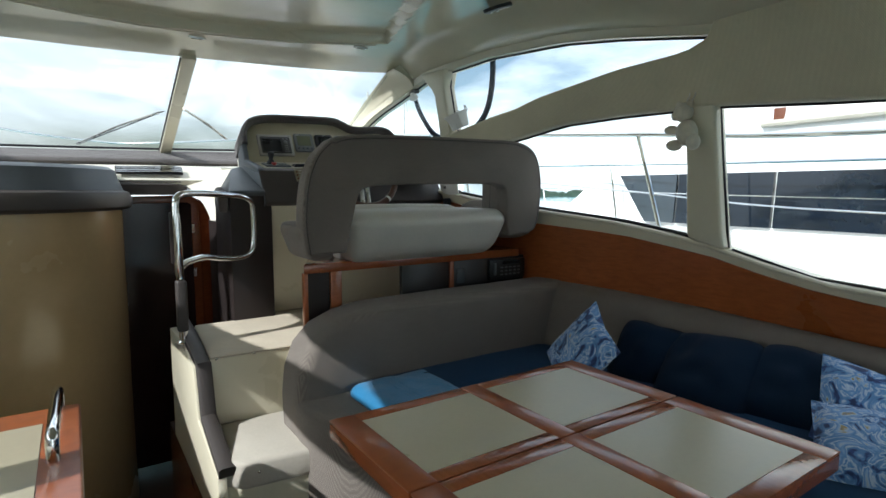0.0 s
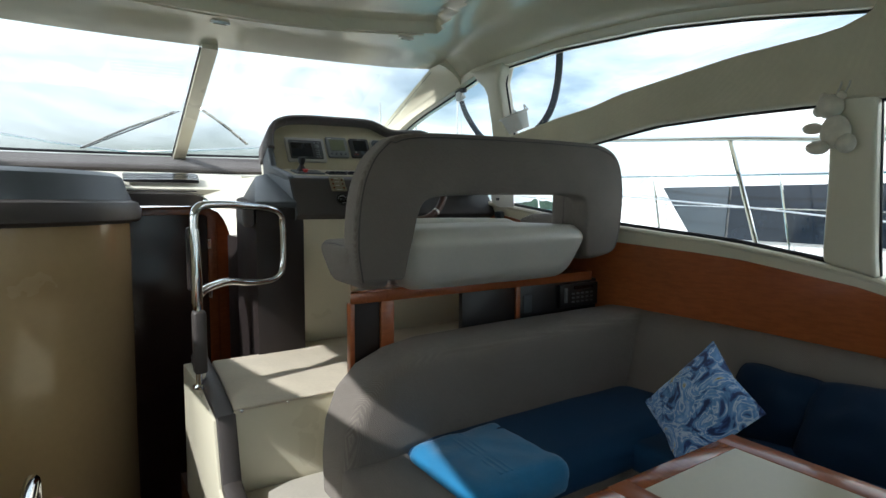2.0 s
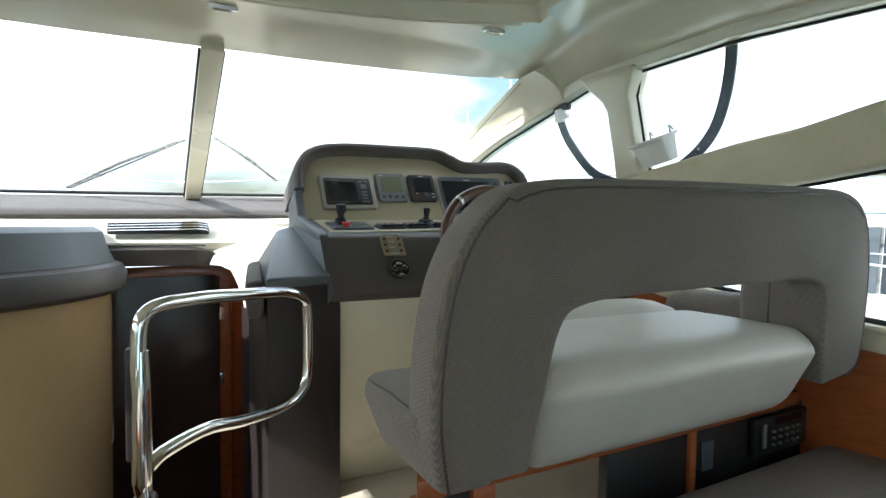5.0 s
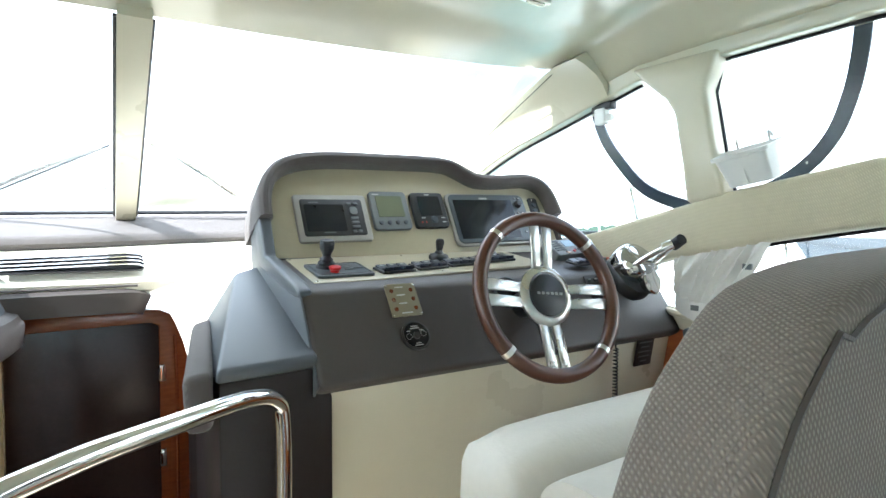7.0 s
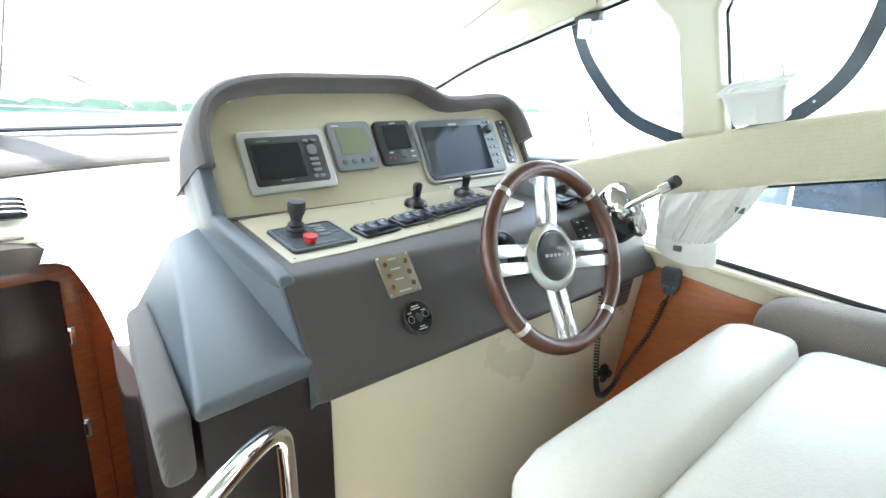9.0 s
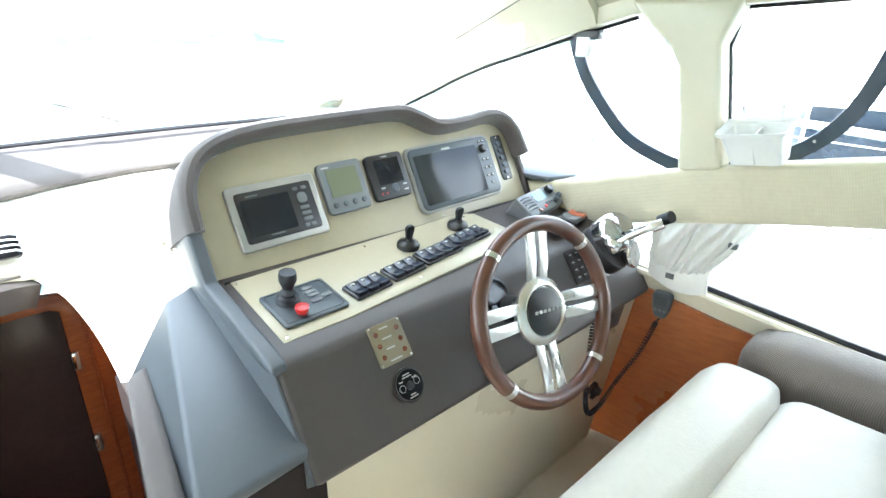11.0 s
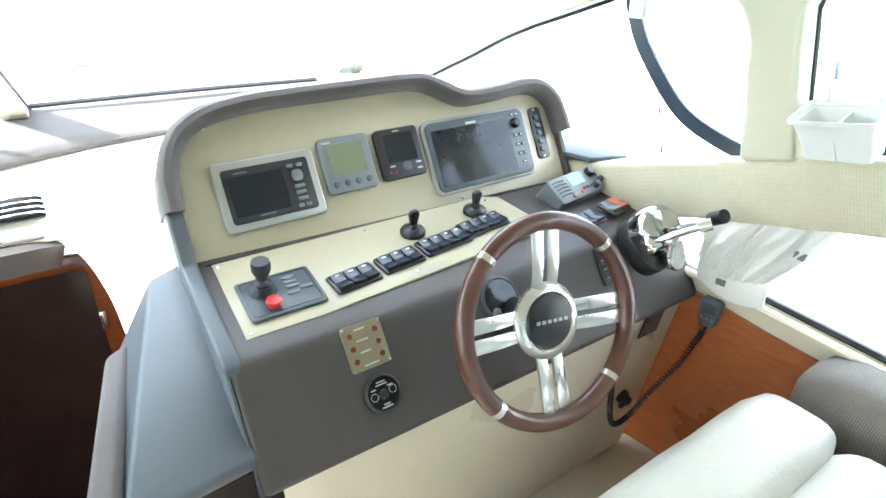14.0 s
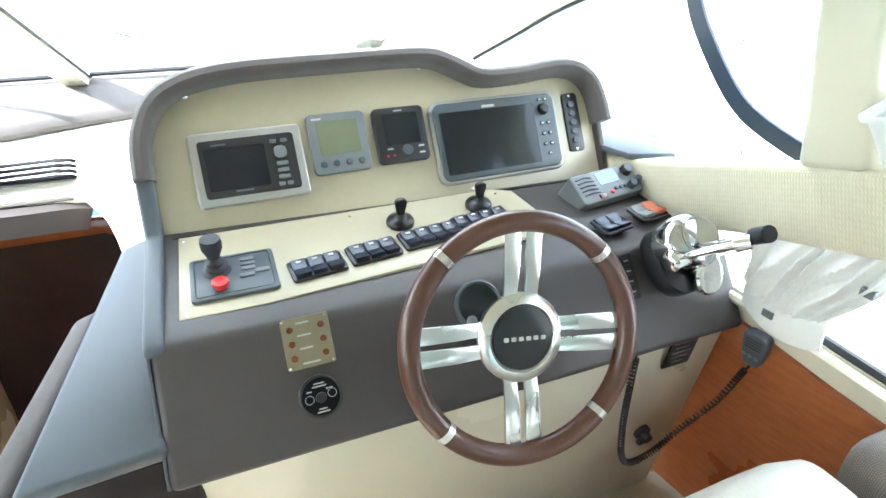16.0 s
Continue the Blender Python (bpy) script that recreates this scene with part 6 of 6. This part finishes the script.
for mirror in (False, True):
    sg = -1 if mirror else 1
    bm = bmesh.new()
    rows = []
    for y in steps(-3.0, 4.9, 16):
        xi = side_x(y, 0.9) + 0.10
        z = lerp(y, [(-3, 0.62), (3, 0.75), (4.9, 1.15)])
        xo = CX + lerp(y, [(-3.2, 2.25), (3, 2.22), (5, 1.85)])
        rows.append([bm.verts.new((CX + sg * (xi - CX), y, z)), bm.verts.new((CX + sg * (max(xo, xi + 0.15) - CX), y, z)), bm.verts.new((CX + sg * (max(xo, xi + 0.15) - CX), y, z - 0.5)), bm.verts.new((CX + sg * (xi - CX), y, z - 0.5))])
    for a, b in zip(rows, rows[1:]):
        for k in range(4):
            bm.faces.new((a[k], a[(k + 1) % 4], b[(k + 1) % 4], b[k]))
    setting("deck_side_" + ("port" if mirror else "starboard"), bm, GELWHITE, "white moulded side deck", "deck")
    rl = thing("deck_rail", (CX + sg * 2.2, 1.5, 0.7), "polished steel deck rail on raked stanchions", "guard rail", "deck rails")
    top_pts = smooth_line([(CX + sg * 2.22, -2.6, 1.50), (CX + sg * 2.21, 0.76, 1.546), (CX + sg * 2.20, 1.96, 1.631), (CX + sg * 2.17, 2.85, 1.70), (CX + sg * 2.0, 4.6, 1.83), (CX + sg * 1.5, 6.6, 1.93), (CX + sg * 0.7, 8.6, 1.98), (CX, 9.3, 1.98)], 6)
    part("top_rail", tube(top_pts, 0.014, 10), CHROME, rl)
    mid_pts = [(p.x + 0.02 * sg, p.y, p.z - 0.34) for p in top_pts]
    part("lower_wire", tube(mid_pts, 0.005, 6), CHROME, rl)
    for y, dy in ((0.35, -0.22), (1.95, -0.22), (3.6, -0.2), (5.2, -0.15), (6.8, -0.1)):
        q = min(top_pts, key=lambda p: abs(p.y - y))
        part("stanchion", tube([q, (q.x + 0.03 * sg, q.y + dy, q.z - 0.78)], 0.0125, 8), CHROME, rl)
# wipers lying on the windscreen
for a, b, c in (((0.50, 4.03), (0.03, 4.54), "l"), ((0.632, 3.97), (0.99, 4.36), "r")):
    wp = thing("windscreen_wiper", (a[0], a[1], 1.80), "grey steel wiper arm with a black blade resting on the windscreen", "wiper", "windscreen wipers")
    p0 = Vector((a[0], a[1] + 0.015, 2.06 - (a[1] - 3.36) * 0.388 + 0.020))
    p1 = Vector((b[0], b[1] + 0.015, 2.06 - (b[1] - 3.36) * 0.388 + 0.020))
    part("arm", tube([p0, p0.lerp(p1, 0.5) + Vector((0, 0, 0.012)), p1], 0.007, 8, rx=0.011), BRUSHED, wp)
    part("blade", tube([p0.lerp(p1, -0.03) + Vector((0.01, 0.018, 0)), p1 + Vector((0.012, 0.018, 0))], 0.004, 6), SLATE, wp)


# lighter, glossier copy of TINTED; stands in for sky mirrored in the forward pane
SKY_SHEEN_GLASS = mat("sky_sheen_yacht_glass", (0.02, 0.03, 0.042), 0.05, spec=0.9, coat=0.5, vary=0.2, scale=2)


# neighbouring yacht moored to starboard
def yacht(dx, dy, sc, label):
    """A white motor yacht, bow towards +y; sides are lofted, the windows and rails are parts of their own."""
    ob = thing("motor_yacht", (dx + 1.8 * sc, dy, -1.3), label, "yacht", "moored yachts")

    def P(x, y, z):
        return Vector((dx + x * sc, dy + y * sc, -1.3 + z * sc))

    def loft(sections):
        bm = bmesh.new()
        rows = [[bm.verts.new(P(x, y, z)) for x, z in pts] for y, pts in sections]
        n = len(rows[0])
        for a, b in zip(rows, rows[1:]):
            for k in range(n):
                bm.faces.new((a[k], a[(k + 1) % n], b[(k + 1) % n], b[k]))
        bm.faces.new(rows[0])
        bm.faces.new(rows[-1])
        return bm
    hull = []
    for y, h, top in ((-6, 1.9, 2.15), (-2, 2.0, 2.2), (2, 1.95, 2.3), (4.5, 1.6, 2.4), (6.2, 0.9, 2.5), (7.2, 0.08, 2.58)):
        hull.append((y, [(2 - h, top), (2 - h * 0.85, 0.0), (2 + h * 0.85, 0.0), (2 + h, top)]))
    part("hull", loft(hull), GELWHITE, ob, "white hull")
    house = []
    for y, top, h in ((-5.5, 4.15, 1.45), (-1.5, 4.2, 1.48), (0.8, 4.1, 1.48), (2.2, 3.62, 1.47), (3.3, 3.02, 1.44), (4.4, 2.55, 0.9), (5.2, 2.42, 0.4)):
        house.append((y, [(2 - h - 0.12, 2.2), (2 - h + 0.02, top), (2 + h - 0.02, top), (2 + h + 0.12, 2.2)]))
    part("deckhouse", loft(house), GELWHITE, ob, "white deckhouse")
    part("roof", loft([(-6, [(0.35, 4.18), (0.5, 4.34), (3.5, 4.34), (3.65, 4.18)]), (0.6, [(0.45, 4.14), (0.6, 4.30), (3.4, 4.30), (3.55, 4.14)]), (1.6, [(0.8, 3.86), (0.9, 3.95), (3.1, 3.95), (3.2, 3.86)])]), GELWHITE, ob, "white hardtop")
    wz0, wz1 = 2.36, 2.93
    spans = [(-5.2, -3.3), (-3.27, -1.05), (-1.02, 1.0), (1.03, 2.08), (2.11, 2.92)]
    x0, x1 = 0.3644, 0.4157
    for k, (a, b) in enumerate(spans):
        bm = bmesh.new()
        slope = -0.42 if k == 4 else 0.0
        pts = [P(x0, a, wz0), P(x0, b + slope, wz0), P(x1, b, wz1), P(x1, a, wz1)]
        lo = [bm.verts.new(p) for p in pts]
        hi = [bm.verts.new(p + Vector((0.08, 0, 0))) for p in pts]
        bm.faces.new(lo)
        bm.faces.new(hi[::-1])
        for i in range(4):
            bm.faces.new((lo[i], hi[i], hi[(i + 1) % 4], lo[(i + 1) % 4]))
        part("window", bm, SKY_SHEEN_GLASS if k == 4 else TINTED, ob, "pale tinted window" if k == 4 else "dark tinted window", smooth=False)
    rt = [P(0.12, -5.5, 2.95), P(0.1, 0, 3.0), P(0.15, 2.5, 3.05), P(0.6, 4.8, 3.12), P(1.3, 6.4, 3.18), P(1.95, 7.25, 3.22)]
    part("rail_top", tube(smooth_line(rt, 6), 0.014 * sc, 6), CHROME, ob, "steel deck rail")
    part("rail_wire", tube([p - Vector((0, 0, 0.33 * sc)) for p in smooth_line(rt, 6)], 0.006 * sc, 5), CHROME, ob)
    for y in (-4.5, -3, -1.5, 0, 1.5, 3, 4.4, 5.8):
        q = min(smooth_line(rt, 6), key=lambda p: abs(p.y - (dy + y * sc)))
        part("stanchion", tube([q, q - Vector((0, 0.12 * sc, 0.72 * sc))], 0.012 * sc, 6), CHROME, ob)
    part("canvas_roll", tube([P(0.45, -5.5, 3.42), P(0.42, -2.0, 3.45), P(0.45, 1.2, 3.42)], 0.035 * sc, 8), COVER, ob, "pale rolled canvas along the roof")
    part("boarding_light", box(*(v for pair in zip(P(0.50, 1.0, 3.42), P(0.54, 1.12, 3.58)) for v in pair), 0.01), DARKWOOD, ob, "small red side lamp")
    part("fender", lathe([(0, 0), (0.12, 0.04), (0.15, 0.14), (0.15, 0.55), (0.10, 0.68), (0.03, 0.74)], Matrix.Translation(P(0.0, -1.0, 1.3)), 14), WHITE_PLASTIC, ob, "white fender")
    return ob


yacht(5.2, 1.5, 0.95, "large white motor yacht with tinted windows moored alongside")
yacht(-8.4, -3.0, 0.95, "white motor yacht moored on the port side")
yacht(21.0, 34.0, 0.9, "distant white motor yacht at the jetty")


# far shore and jetty
def shore(name, x0, x1, y, height, material, label, seed):
    bm = bmesh.new()
    n = 160
    lo, hi, bk = [], [], []
    for i in range(n + 1):
        x = x0[0] + (x1[0] - x0[0]) * i / n
        yy = x0[1] + (x1[1] - x0[1]) * i / n
        h = height * (0.55 + 0.5 * noise.noise(Vector((i * 0.13, seed, 0))) + 0.35 * noise.noise(Vector((i * 0.6, seed, 3))))
        lo.append(bm.verts.new((x, yy, -1.3)))
        hi.append(bm.verts.new((x, yy, -1.3 + max(h, 0.6))))
        bk.append(bm.verts.new((x * 1.05, yy * 1.05, -1.3)))
    for i in range(n):
        bm.faces.new((lo[i], lo[i + 1], hi[i + 1], hi[i]))
        bm.faces.new((hi[i], hi[i + 1], bk[i + 1], bk[i]))
    setting(name, bm, material, label, "shore")


# green paled in the colour itself, for haze over the distance
HAZED_FOLIAGE = mat("hazed_distant_foliage", (0.09, 0.13, 0.09), 0.9, vary=0.4, scale=0.3)
shore("backdrop_shore_ahead", (-140, 190), (220, 170), 0, 5.0, HAZED_FOLIAGE, "low green wooded shore across the water", 2.0)
shore("backdrop_shore_starboard", (220, 170), (230, -150), 0, 4.5, HAZED_FOLIAGE, "low green wooded shore across the water", 7.0)
jet = thing("jetty", (7, 16, -1.3), "weathered grey timber jetty on piles", "jetty")
JW = wood("weathered_timber", (0.28, 0.24, 0.19), (0.16, 0.13, 0.10), 0.8, (6, 1, 1))
part("walkway", box(3.5, 16, 12.4, 13.6, -0.75, -0.6, 0.01), JW, jet)
for x in (4, 7, 10, 13):
    part("pile", lathe([(0.14, -1.6), (0.14, 0.5), (0.12, 0.55), (0, 0.56)], Matrix.Translation((x, 12.3, -0.2)), 10), JW, jet)
for x, h in ((14, 7), (16.5, 9), (12, 6)):
    mast = thing("boat_mast", (x, 24, -1.3), "thin aluminium mast of a moored sailing boat", "mast", "masts")
    part("spar", tube([(x, 24, -1.3), (x, 24, h)], 0.05, 8), BRUSHED, mast)
    part("stay", tube([(x, 24, h), (x + 1.4, 25, -0.6)], 0.01, 4), BRUSHED, mast)
    part("hull", soft_box(x - 2.5, x + 2.5, 23.3, 24.7, -1.5, -0.5, 0.4, 0.05, 6), GELWHITE, mast)
